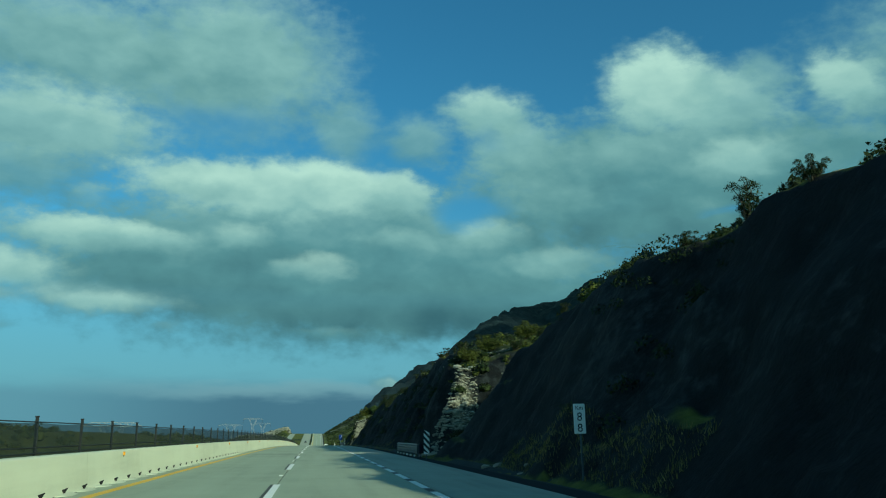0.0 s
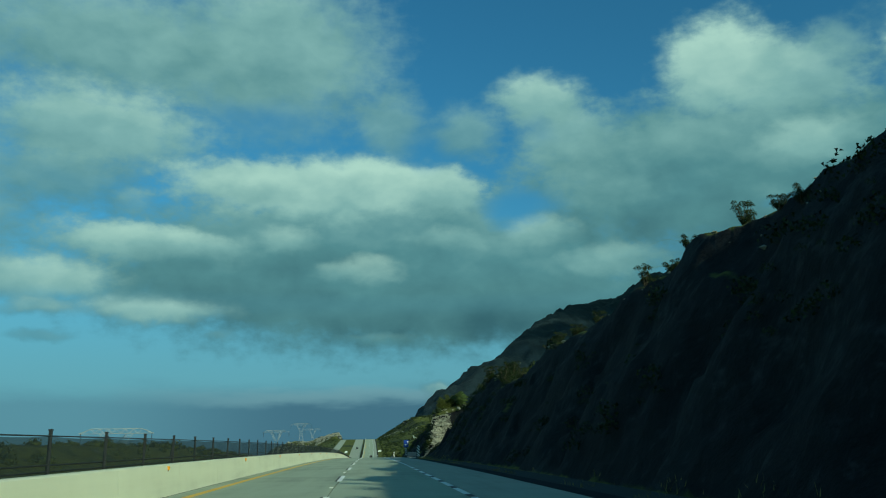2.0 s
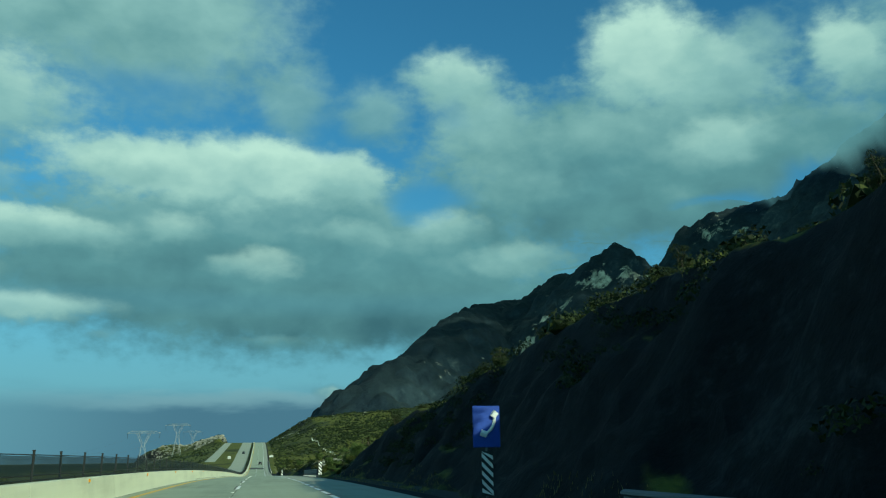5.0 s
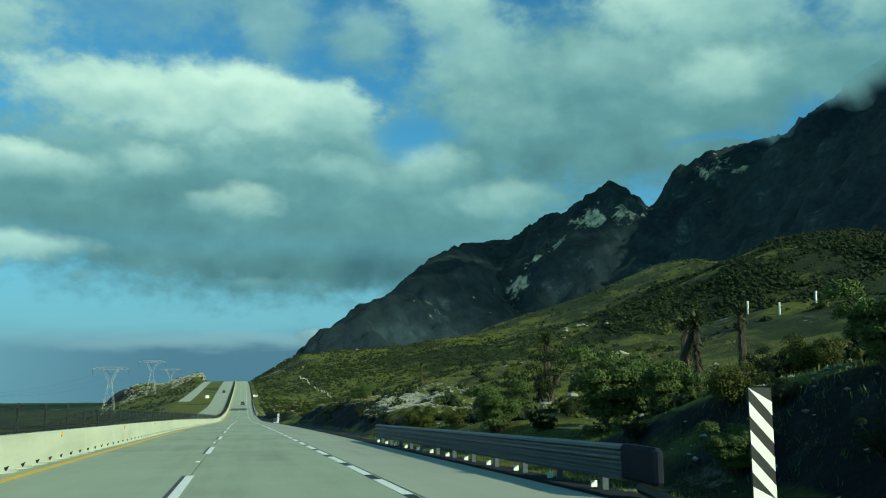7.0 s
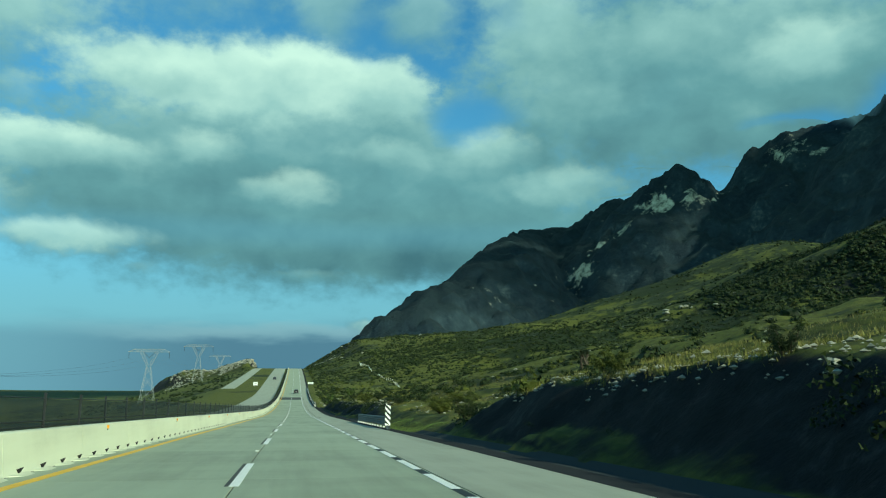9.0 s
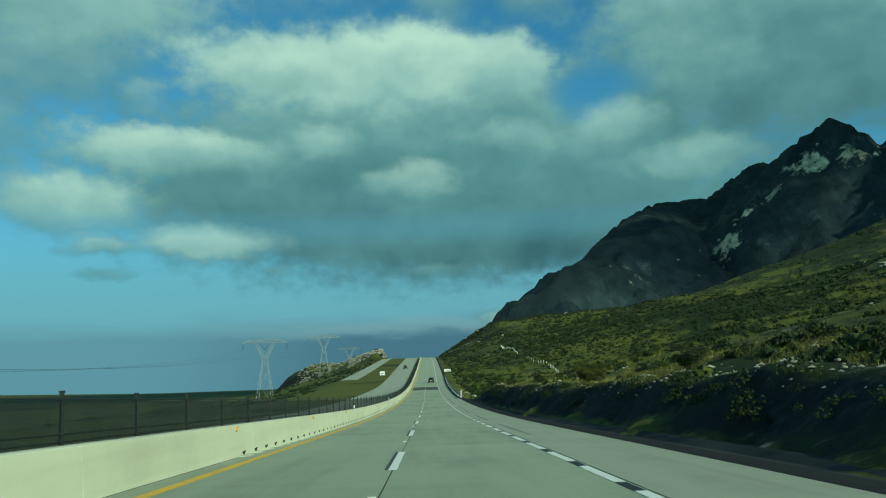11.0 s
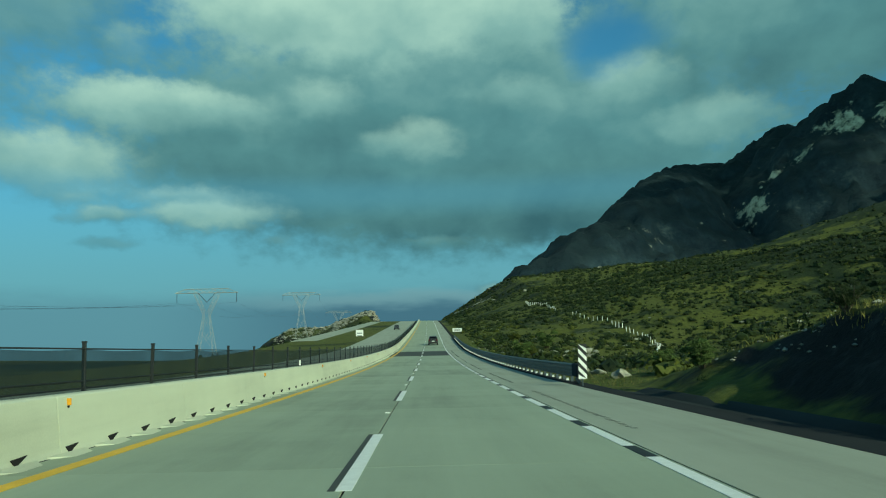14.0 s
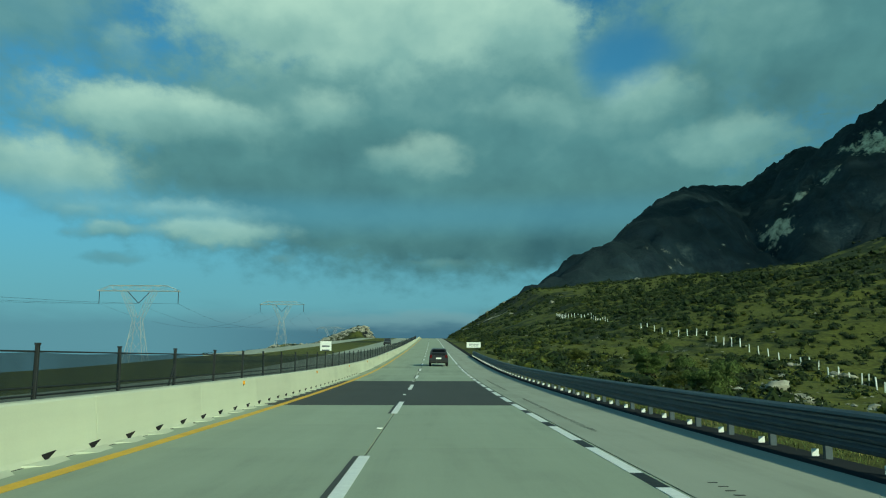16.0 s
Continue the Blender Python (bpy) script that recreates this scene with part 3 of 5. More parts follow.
mm.attributes.new("sunlit_cliff", "FLOAT", "POINT").data.foreach_set("value", sunlit_cliff.astype(np.float32))
mountain = new("mountain", mm)
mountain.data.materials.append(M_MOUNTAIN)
tagged(mountain, "steep limestone mountain range with cliffs coloured as sunlit and dark, haze-blue wooded flanks", "mountain", kind="structure")

# the base of the cloud hangs lower where it lies against the range
def cloud_base(x, y):
    return LAYER_Z - 150 * step(x, 1130, 1330) * (1 - step(y, 1880, 2080)) + 40 * fbm(x * .006, y * .006, 4, 97) * step(x, 500, 800)


lm = grid_mesh("backdrop", np.concatenate([[-5000, -2500, 0], np.arange(400, 2300, 28), [3000, 5000]]), np.concatenate([np.arange(700, 3000, 28), [3000, 4000, 5600]]), cloud_base)
# it thins out to nothing where it meets the slopes
lco = np.array([tuple(v.co) for v in lm.vertices])
thin = np.clip((lco[:, 2] - ridge_height(lco[:, 0], lco[:, 1])) / 120.0, 0, 1)
thin[(lco[:, 0] < 300) | (lco[:, 0] > 1700) | (lco[:, 1] < 900)] = 1.0
lm.attributes.new("thickness", "FLOAT", "POINT").data.foreach_set("value", thin.astype(np.float32))
layer = new("backdrop", lm)
lm.materials.append(cloud_material())
tagged(layer, "broken layer of grey and white cumulus cloud", "cloud", kind="structure")


# ---- mesh helpers ----
def part(name, bm, mat, parent=None, label=""):
    me = bpy.data.meshes.new(name)
    bm.to_mesh(me)
    bm.free()
    me.materials.append(mat)
    ob = new(name, me)
    ob.parent = parent
    return tagged(ob, label)


def piece(name, me, parent, m):
    ob = new(name, me)
    ob.parent = parent
    ob.matrix_basis = m
    return ob


def raw_mesh(name, co, faces, mat):
    me = bpy.data.meshes.new(name)
    me.from_pydata(np.asarray(co).tolist(), [], [list(f) for f in faces])
    me.materials.append(mat)
    me.update()
    return me


def add_box(bm, lo, hi, m=None):
    vs = bmesh.ops.create_cube(bm, size=1)["verts"]
    lo, hi = Vector(lo), Vector(hi)
    for v in vs:
        v.co = Vector([(lo[i] + hi[i]) / 2 + v.co[i] * (hi[i] - lo[i]) for i in range(3)])
        if m is not None:
            v.co = m @ v.co
    return vs


def box_bm(lo, hi, bevel=0.0):
    bm = bmesh.new()
    add_box(bm, lo, hi)
    if bevel:
        bmesh.ops.bevel(bm, geom=bm.edges[:], offset=bevel, segments=1, affect="EDGES")
    return bm


def add_tube(bm, a, b, r0, r1=None, n=6):
    a, b = Vector(a), Vector(b)
    r1 = r0 if r1 is None else r1
    q = (b - a).to_track_quat("Z", "Y").to_matrix()
    rings = []
    for p, r in ((a, r0), (b, r1)):
        rings.append([bm.verts.new(p + q @ Vector((r * math.cos(6.2832 * i / n), r * math.sin(6.2832 * i / n), 0))) for i in range(n)])
    for i in range(n):
        bm.faces.new((rings[0][i], rings[0][(i + 1) % n], rings[1][(i + 1) % n], rings[1][i]))
    bm.faces.new(rings[0][::-1])
    bm.faces.new(rings[1])


def sweep(name, section, y0, y1, dy, mat, closed=True, up=0.0):
    """A section (u, z) drawn out along the road."""
    yy = np.arange(y0, y1 + 1e-6, dy)
    X, Z = road_x(yy), road_z(yy)
    k = len(section)
    co = np.array([[(X[i] + u, yy[i], Z[i] + z + up) for u, z in section] for i in range(len(yy))]).reshape(-1, 3)
    faces = []
    for i in range(len(yy) - 1):
        for j in range(k if closed else k - 1):
            a, b = i * k + j, i * k + (j + 1) % k
            faces.append((a, b, b + k, a + k))
    if closed:
        faces += [tuple(range(k))[::-1], tuple(range((len(yy) - 1) * k, len(yy) * k))]
    return raw_mesh(name, co, faces, mat)


def empty(name, m=None):
    ob = new(name)
    ob.empty_display_size = 0.2
    if m is not None:
        ob.matrix_basis = m
    return ob


# ---- road: bed, shoulder, far stretch ----
road = new("road", sweep("road", [(-4.6, -.03), (-4.6, -.2), (6.25, -.2), (6.25, -.03)], -50, 1240, 5, M_BLACK))
tagged(road, "grey concrete motorway carriageway with jointed slabs", "road", kind="structure")
far_deck = new("far_slabs", sweep("far_slabs", [(-4.5, 0), (-4.5, -.028), (3.66, -.028), (3.66, 0)], 685, 1240, 5, M_SLAB))
far_deck.parent = road
shoulder = new("shoulder", sweep("shoulder", [(3.68, .0), (3.68, -.029), (6.2, -.029), (6.2, -.02)], -50, 1240, 5, M_SHOULDER))
shoulder.parent = road
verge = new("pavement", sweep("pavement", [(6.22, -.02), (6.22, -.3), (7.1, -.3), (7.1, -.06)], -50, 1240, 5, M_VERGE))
tagged(verge, "narrow dark asphalt verge beside the shoulder", "verge", kind="structure")
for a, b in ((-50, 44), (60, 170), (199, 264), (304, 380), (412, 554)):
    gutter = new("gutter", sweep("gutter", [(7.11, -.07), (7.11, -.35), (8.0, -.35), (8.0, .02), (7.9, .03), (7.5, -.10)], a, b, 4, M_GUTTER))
    tagged(gutter, "shallow concrete gutter, coloured as shaded, at the foot of a cutting", "gutter", kind="structure")
other = new("road", sweep("road_opposite", [(-17.6, -.05), (-17.6, -.4), (-6.6, -.4), (-6.6, -.05)], -50, 1240, 6, M_SHOULDER))
tagged(other, "pale concrete carriageway of the opposite direction", "road", kind="structure")
front = new("road", sweep("frontage", [(-31.5, .07), (-31.5, -.5), (-25.5, -.5), (-25.5, .07)], 720, 1040, 6, M_SHOULDER))
tagged(front, "narrow grey side road along the motorway", "road", kind="structure")
yellow = new("yellow_edge_line", sweep("yellow_edge_line", [(-3.73, .005), (-3.73, .001), (-3.50, .001), (-3.50, .005)], -50, 1235, 5, M_YELLOW))
yellow.parent = road
patch = new("asphalt_band", sweep("asphalt_band", [(-4.3, .003), (-4.3, 0.0), (3.42, 0.0), (3.42, .003)], 627, 649, 1, M_ASPHALT))
patch.parent = road


# ---- concrete barrier with drains and reflectors ----
def barrier():
    top = empty("barrier")
    tagged(top, "pale cast concrete median barrier with drain holes along its foot", "barrier")
    sec = [(-4.26, -.02), (-4.29, .08), (-4.365, .79), (-4.40, .82), (-4.62, .82), (-4.66, .79), (-4.74, -.02)]
    co, faces, k = [], [], len(sec)
    for y in (-2.99, -2.96, 2.96, 2.99):
        s = 0.985 if abs(y) > 2.97 else 1.0
        co += [(-4.5 + (u + 4.5) * s + 4.5, y, z * s) for u, z in sec]
    for i in range(3):
        for j in range(k):
            a, b = i * k + j, i * k + (j + 1) % k
            faces.append((a, b, b + k, a + k))
    faces += [tuple(range(k))[::-1], tuple(range(3 * k, 4 * k))]
    me = raw_mesh("barrier_segment", co, faces, M_BARRIER)
    for i in range(190):
        y = -36 + 6 * i
        piece("barrier_segment", me, top, road_pose(-4.5, y, 6))
    # a drain: slanting mouth, a solid block coloured dark as the shade of a hole, and the pale lip washed out in front
    # of it
    bm = bmesh.new()
    vs = [bm.verts.new(p) for p in ((.225, -.04, .01), (.219, .06, .05), (.208, .28, .125), (.211, -.15, .105), (.243, -.04, .01), (.237, .06, .05), (.226, .28, .125), (.229, -.15, .105))]
    for f in ((4, 5, 6, 7), (0, 1, 5, 4), (1, 2, 6, 5), (2, 3, 7, 6), (3, 0, 4, 7)):
        bm.faces.new([vs[i] for i in f])
    hole = bpy.data.meshes.new("drain_hole")
    bm.to_mesh(hole)
    bm.free()
    hole.materials.append(M_HOLE)
    bm = bmesh.new()
    vs = [bm.verts.new(p) for p in ((.24, -.75, .0), (.24, .5, .0), (.46, .2, .004), (.50, -.45, .004), (.24, -.75, .035), (.24, .5, .03))]
    for f in ((4, 5, 2, 3), (0, 4, 3), (5, 1, 2)):
        bm.faces.new([vs[i] for i in f])
    lip = bpy.data.meshes.new("drain_lip")
    bm.to_mesh(lip)
    bm.free()
    lip.materials.append(M_BARRIER)
    for a, b in ((3.54, 60), (262, 400), (433.44, 660)):
        for y in np.arange(a, b, 1.55):
            m = road_pose(-4.5, float(y), 1)
            piece("drain_hole", hole, top, m)
            piece("drain_lip", lip, top, m)
    bm = box_bm((.10, -.012, -.05), (.20, .012, .05), .006)
    ref = bpy.data.meshes.new("reflector")
    bm.to_mesh(ref)
    bm.free()
    ref.materials.append(M_REFLECT)
    foot = bpy.data.meshes.new("bracket")
    bm = box_bm((.11, -.012, -.085), (.17, .03, -.052), .005)
    bm.to_mesh(foot)
    bm.free()
    foot.materials.append(M_HOLE)
    for k in range(-2, 46):
        y = float(np.interp(k, [-2, 0, 6, 29, 33, 36, 38, 45], [10, 39.4, 126.6, 462, 523, 566, 595.4, 700]))
        piece("reflector", ref, top, road_pose(-4.5, y, 1, .72))
        piece("bracket", foot, top, road_pose(-4.5, y, 1, .72))
    # the open joint between its foot and the slabs
    gap = new("foot_joint", sweep("foot_joint", [(-4.262, .003), (-4.262, -.02), (-4.235, -.02), (-4.235, .003)], -36, 700, 6, M_HOLE))
    gap.parent = top


barrier()


def delineator():
    top = empty("delineator")
    tagged(top, "small black delineator plate with a white strip on the barrier", "delineator", group="delineators on the barrier")
    part("plate", box_bm((-.07, 0, 0), (.07, .02, .30), .006), M_BLACK, top)
    part("white_strip", box_bm((-.035, -.006, .05), (.035, -.001, .27)), M_WHITE, top)
    return top


first_plate = delineator()
first_plate.matrix_basis = Matrix.Translation(on_road(-4.5, 469.6, .81))
for y in (521.3, 559.9):
    copy_thing(first_plate, Matrix.Translation(on_road(-4.5, y, .81)))


# ---- fence with shade cloth behind the barrier ----
def fence():
    top = empty("fence")
    tagged(top, "dark shade-cloth fence on steel posts behind the barrier", "fence")
    post = bpy.data.meshes.new("post")
    bm = box_bm((-.03, -.03, -.25), (.03, .03, 1.60), .006)
    add_box(bm, (-.036, -.036, 1.60), (.036, .036, 1.63))
    bm.to_mesh(post)
    bm.free()
    brace = bpy.data.meshes.new("brace")
    bm = bmesh.new()
    add_tube(bm, (0, -1.1, -.1), (0, -.03, 1.25), .025)
    bm.to_mesh(brace)
    bm.free()
    rails = bpy.data.meshes.new("rail")
    bm = bmesh.new()
    for z, r in ((1.50, .014), (.96, .016), (.84, .016)):
        add_tube(bm, (0, -1.7, z), (0, 1.7, z), r, n=5)
    bm.to_mesh(rails)
    bm.free()
    for me in (post, brace, rails):
        me.materials.append(M_DARKSTEEL)
    co, faces = [], []
    n = 9
    for j, (z, off) in enumerate(((.25, .0), (.6, .03), (.9, .0), (1.2, .025), (1.49, .0))):
        for i in range(n):
            y = -1.68 + 3.36 * i / (n - 1)
            co.append((off * math.sin(math.pi * i / (n - 1)), y, z - (.025 * math.sin(math.pi * i / (n - 1)) if j == 4 else 0)))
    for j in range(4):
        for i in range(n - 1):
            a = j * n + i
            faces.append((a, a + 1, a + n + 1, a + n))
    cloth = raw_mesh("shade_cloth", co, faces, M_CLOTH)
    sway = random.Random(4)
    for i in range(280):
        y = 2.25 + 3.4 * i - 34
        m = Matrix.Translation((-5.0 + float(road_x(y)), y, float(road_z(y))))
        piece("post", post, top, m @ pose(0, 0, 0, sway.uniform(-1.2, 1.2), sway.uniform(-1.2, 1.2), 0))
        piece("shade_cloth", cloth, top, road_pose(-5.0, y + 1.7, 3.4))
        piece("rail", rails, top, road_pose(-5.0, y + 1.7, 3.4))
        if i % 9 == 3:
            piece("brace", brace, top, m)


fence()


# ---- guard rails ----
def guard_rail(y0, y1, u=6.75):
    top = empty("guard_rail", Matrix.Translation(on_road(u, y0)))
    tagged(top, "galvanised steel guard rail with three waves on steel posts", "guard rail", group="guard rails")
    inv = Matrix.Translation(-on_road(u, y0))
    wave = [(0, .10), (-.07, .13), (-.08, .19), (-.02, .24), (-.02, .28), (-.07, .31), (-.08, .36), (-.02, .41), (-.02, .45), (-.08, .50), (-.08, .55), (-.02, .60), (-.02, .64), (-.08, .69), (-.07, .74), (0, .78)]
    wave = [(x, .16 + (z - .10) * .82) for x, z in wave]
    sec = wave + [(x + .012, z) for x, z in wave[::-1]]
    k = len(sec)
    co = [(x, y, z) for y in (-2.0, 2.0) for x, z in sec]
    faces = [(j, (j + 1) % k, (j + 1) % k + k, j + k) for j in range(k)]
    beam = raw_mesh("beam", co, faces, M_STEEL)
    bm = box_bm((.03, -.04, -.7), (.15, .04, .70), .01)
    post = bpy.data.meshes.new("post")
    bm.to_mesh(post)
    bm.free()
    post.materials.append(M_STEEL)
    bm = box_bm((-.055, -.009, -.055), (.055, .009, .055), .004)
    mark = bpy.data.meshes.new("reflector")
    bm.to_mesh(mark)
    bm.free()
    mark.materials.append(M_WHITE)
    y = y0 + 2
    while y < y1:
        piece("beam", beam, top, inv @ road_pose(u, y, 4))
        for d in (-1, 1):
            piece("post", post, top, inv @ Matrix.Translation(on_road(u, y + d)))
            piece("reflector", mark, top, inv @ Matrix.Translation(on_road(u - .1, y + d, .05)))
        y += 4
    # rounded shoe at the near end, and its low ground anchor
    bm = box_bm((-.09, -1.1, .20), (.07, .02, .73), .05)
    part("end_shoe", bm, M_SHOE, top)
    bm = bmesh.new()
    add_tube(bm, (-.2, -2.6, .02), (.05, -.4, .10), .07, .09, 8)
    part("ground_anchor", bm, M_DARKSTEEL, top)


for a, b in ((48, 60), (174, 198), (271, 295), (387, 411), (559, 720)):
    guard_rail(a, b)


# ---- hazard markers ----
def stripes(bm_w, bm_b, w, h, n, z0, y, slant=1.0):
    """Slanting white and black bars that fill a w by h board."""
    p = h / n
    s = w * slant
    k = -2
    while k < n + 2:
        for bm, a, b in ((bm_w, k * p, k * p + p * .5), (bm_b, k * p + p * .5, (k + 1) * p)):
            poly = [(-w / 2, a + s), (-w / 2, b + s), (w / 2, b), (w / 2, a)]
            pts = []
            lo, hi = 0, h
            for (x0, q0), (x1, q1) in zip(poly, poly[1:] + poly[:1]):
                pts.append((x0, min(max(q0, lo), hi)))
            if max(q for _, q in pts) - min(q for _, q in pts) > 1e-4 and len(set(pts)) >= 3:
                uniq = [q for i, q in enumerate(pts) if q != pts[i - 1]]
                if len(uniq) >= 3:
                    f = bm.faces.new([bm.verts.new((x, y, z0 + q)) for x, q in uniq])
                    if f.normal.y > 0:
                        f.normal_flip()
        k += 1


def hazard_marker():
    top = empty("hazard_marker")
    tagged(top, "black and white striped hazard marker board on a post", "road sign", group="hazard markers")
    part("board", box_bm((-.16, .0, .22), (.16, .025, 1.48), .008), M_BLACK, top)
    bw, bb = bmesh.new(), bmesh.new()
    stripes(bw, bb, .31, 1.25, 4, .225, -.004)
    part("white_stripes", bw, M_WHITE, top)
    bb.free()
    bm = bmesh.new()
    add_tube(bm, (0, .05, -.5), (0, .05, 1.40), .03, n=8)
    part("post", bm, M_STEEL, top)
    return top


marker = hazard_marker()
SPOTS = [(6.75, 44.4), (6.75, 171.5), (6.75, 267.5), (6.35, 383.2), (6.4, 555.2)]
marker.matrix_basis = Matrix.Translation(on_road(*SPOTS[0])) @ pose(0, 0, 0, 0, 0, 4)
for u, y in SPOTS[1:]:
    copy_thing(marker, Matrix.Translation(on_road(u, y)) @ pose(0, 0, 0, 0, 1, 3))


def letters(text, size, mat, parent, m, name="lettering"):
    cu = bpy.data.curves.new(name, "FONT")
    cu.body, cu.size, cu.align_x, cu.align_y, cu.extrude = text, size, "CENTER", "CENTER", .002
    tmp = new(name, cu)
    me = bpy.data.meshes.new_from_object(tmp.evaluated_get(bpy.context.evaluated_depsgraph_get()))
    bpy.data.objects.remove(tmp)
    me.materials.append(mat)
    ob = new(name, me)
    ob.parent = parent
    ob.matrix_basis = m
    return ob


def kilometre_sign():
    top = empty("kilometre_sign", Matrix.Translation((7.7, 21, .1)) @ pose(0, 0, 0, 0, -1.5, 3))
    tagged(top, "white kilometre sign with black numerals on a steel post", "road sign")
    part("panel", box_bm((-.16, 0, 1.24), (.16, .02, 2.0), .012), M_WHITE, top)
    bm = bmesh.new()
    add_tube(bm, (.02, .045, -.4), (.02, .045, 1.98), .028, n=8)
    part("post", bm, M_STEEL, top)
    for text, z, s in (("Km", 1.89, .15), ("8", 1.66, .30), ("8", 1.38, .30)):
        letters(text, s, M_BLACK, top, pose(0, -.004, z, 90))


kilometre_sign()


def phone_sign():
    top = empty("emergency_phone_sign", Matrix.Translation(on_road(6.9, 207)))
    tagged(top, "blue roadside sign with a white telephone handset over a striped board", "road sign")
    part("panel", box_bm((-.38, 0, 1.5), (.38, .025, 2.6), .02), M_BLUE, top)
    bm = bmesh.new()
    pts = [(-.2 + .42 * math.cos(a), 2.25 + .42 * math.sin(a)) for a in np.linspace(-1.25, .15, 9)]
    for (x0, z0), (x1, z1) in zip(pts, pts[1:]):
        add_tube(bm, (x0, -.01, z0), (x1, -.01, z1), .045, n=6)
    add_tube(bm, (pts[0][0] - .1, -.01, pts[0][1] + .04), (pts[0][0] + .06, -.01, pts[0][1] - .02), .085, n=8)
    add_tube(bm, (pts[-1][0] - .05, -.01, pts[-1][1] - .02), (pts[-1][0] + .06, -.01, pts[-1][1] + .12), .085, n=8)
    part("handset", bm, M_WHITE, top)
    part("board", box_bm((-.16, 0, .25), (.16, .025, 1.4), .008), M_BLACK, top)
    bw, bb = bmesh.new(), bmesh.new()
    stripes(bw, bb, .31, 1.14, 5, .255, -.004)
    bb.free()
    part("white_stripes", bw, M_WHITE, top)
    bm = bmesh.new()
    add_tube(bm, (0, .05, -.4), (0, .05, 2.55), .035, n=8)
    part("post", bm, M_STEEL, top)


phone_sign()


def board_sign(u, y, w, h, z, label):
    top = empty("road_sign", Matrix.Translation(on_road(u, y)))
    tagged(top, label, "road sign", group="plain white road signs")
    part("panel", box_bm((-w / 2, 0, z), (w / 2, .03, z + h), .02), M_WHITE, top)
    for x in (-w * .32, w * .32):
        bm = bmesh.new()
        add_tube(bm, (x, .06, -1.2), (x, .06, z + h * .95), .045, n=8)
        part("post", bm, M_STEEL, top)
    for i in range(2):
        part("lettering_bar", box_bm((-w * .34, -.006, z + h * (.28 + .3 * i)), (w * .34, -.002, z + h * (.38 + .3 * i))), M_STEEL, top)


board_sign(8.6, 754, 2.6, 1.0, .55, "wide low white roadside sign on two posts")
board_sign(-18.0, 750, 2.0, 2.4, -.7, "tall pale sign beside the opposite carriageway")


# ---- vehicles ----
def loft(rows):
    """A closed body from cross rows (y, half width low, half width high, z low, z high)."""
    bm = bmesh.new()
    rings = []
    for y, wl, wh, zl, zh in rows:
        mid = (zl + zh) / 2
        rings.append([bm.verts.new(p) for p in ((-wl, y, zl), (-wl * 1.02, y, mid), (-wh, y, zh), (wh, y, zh), (wl * 1.02, y, mid), (wl, y, zl))])
    for a, b in zip(rings, rings[1:]):
        for i in range(6):
            bm.faces.new((a[i], a[(i + 1) % 6], b[(i + 1) % 6], b[i]))
    bm.faces.new(rings[0][::-1])
    bm.faces.new(rings[-1])
    bmesh.ops.recalc_face_normals(bm, faces=bm.faces[:])
    bmesh.ops.bevel(bm, geom=bm.edges[:], offset=.035, segments=2, affect="EDGES")
    return bm


def car(m, label):
    top = empty("car", m)
    tagged(top, label, "car", group="cars")
    part("body", loft([(-2.2, .78, .80, .42, .98), (-2.1, .88, .86, .30, 1.02), (1.2, .90, .86, .28, 1.04), (2.1, .86, .76, .32, .88), (2.3, .74, .66, .42, .78)]), M_CARPAINT, top)
    part("cabin", loft([(-2.02, .80, .76, 1.0, 1.2), (-1.75, .80, .62, 1.0, 1.64), (.2, .80, .62, 1.0, 1.68), (1.05, .80, .70, 1.0, 1.08)]), M_CARPAINT, top)
    bm = bmesh.new()
    f = [bm.verts.new(p) for p in ((-.66, -2.055, 1.12), (.66, -2.055, 1.12), (.54, -1.815, 1.56), (-.54, -1.815, 1.56))]
    bm.faces.new(f)
    bmesh.ops.solidify(bm, geom=bm.faces[:], thickness=.02)
    part("rear_window", bm, M_GLASS, top)
    part("bumper", box_bm((-.84, -2.32, .34), (.84, -2.12, .60), .05), M_BLACK, top)
    part("number_plate", box_bm((-.26, -2.255, .70), (.26, -2.235, .83)), M_WHITE, top)
    for s in (-1, 1):
        part("tail_lamp", box_bm((s * .72 - .11, -2.25, .80), (s * .72 + .11, -2.18, 1.08), .02), M_RED, top)
        for y in (-1.35, 1.45):
            bm = bmesh.new()
            add_tube(bm, (s * .68, y, .33), (s * .90, y, .33), .33, n=20)
            w = part("wheel", bm, M_TYRE, top)
            bm = bmesh.new()
            add_tube(bm, (s * .895, y, .33), (s * .915, y, .33), .2, n=12)
            part("rim", bm, M_STEEL, w)


car(road_pose(1.6, 682, 3), "dark grey sport utility vehicle driving in the outer lane")
car(road_pose(-10.5, 815, 3, -.04) @ pose(0, 0, 0, 0, 0, 180), "dark car on the opposite carriageway")


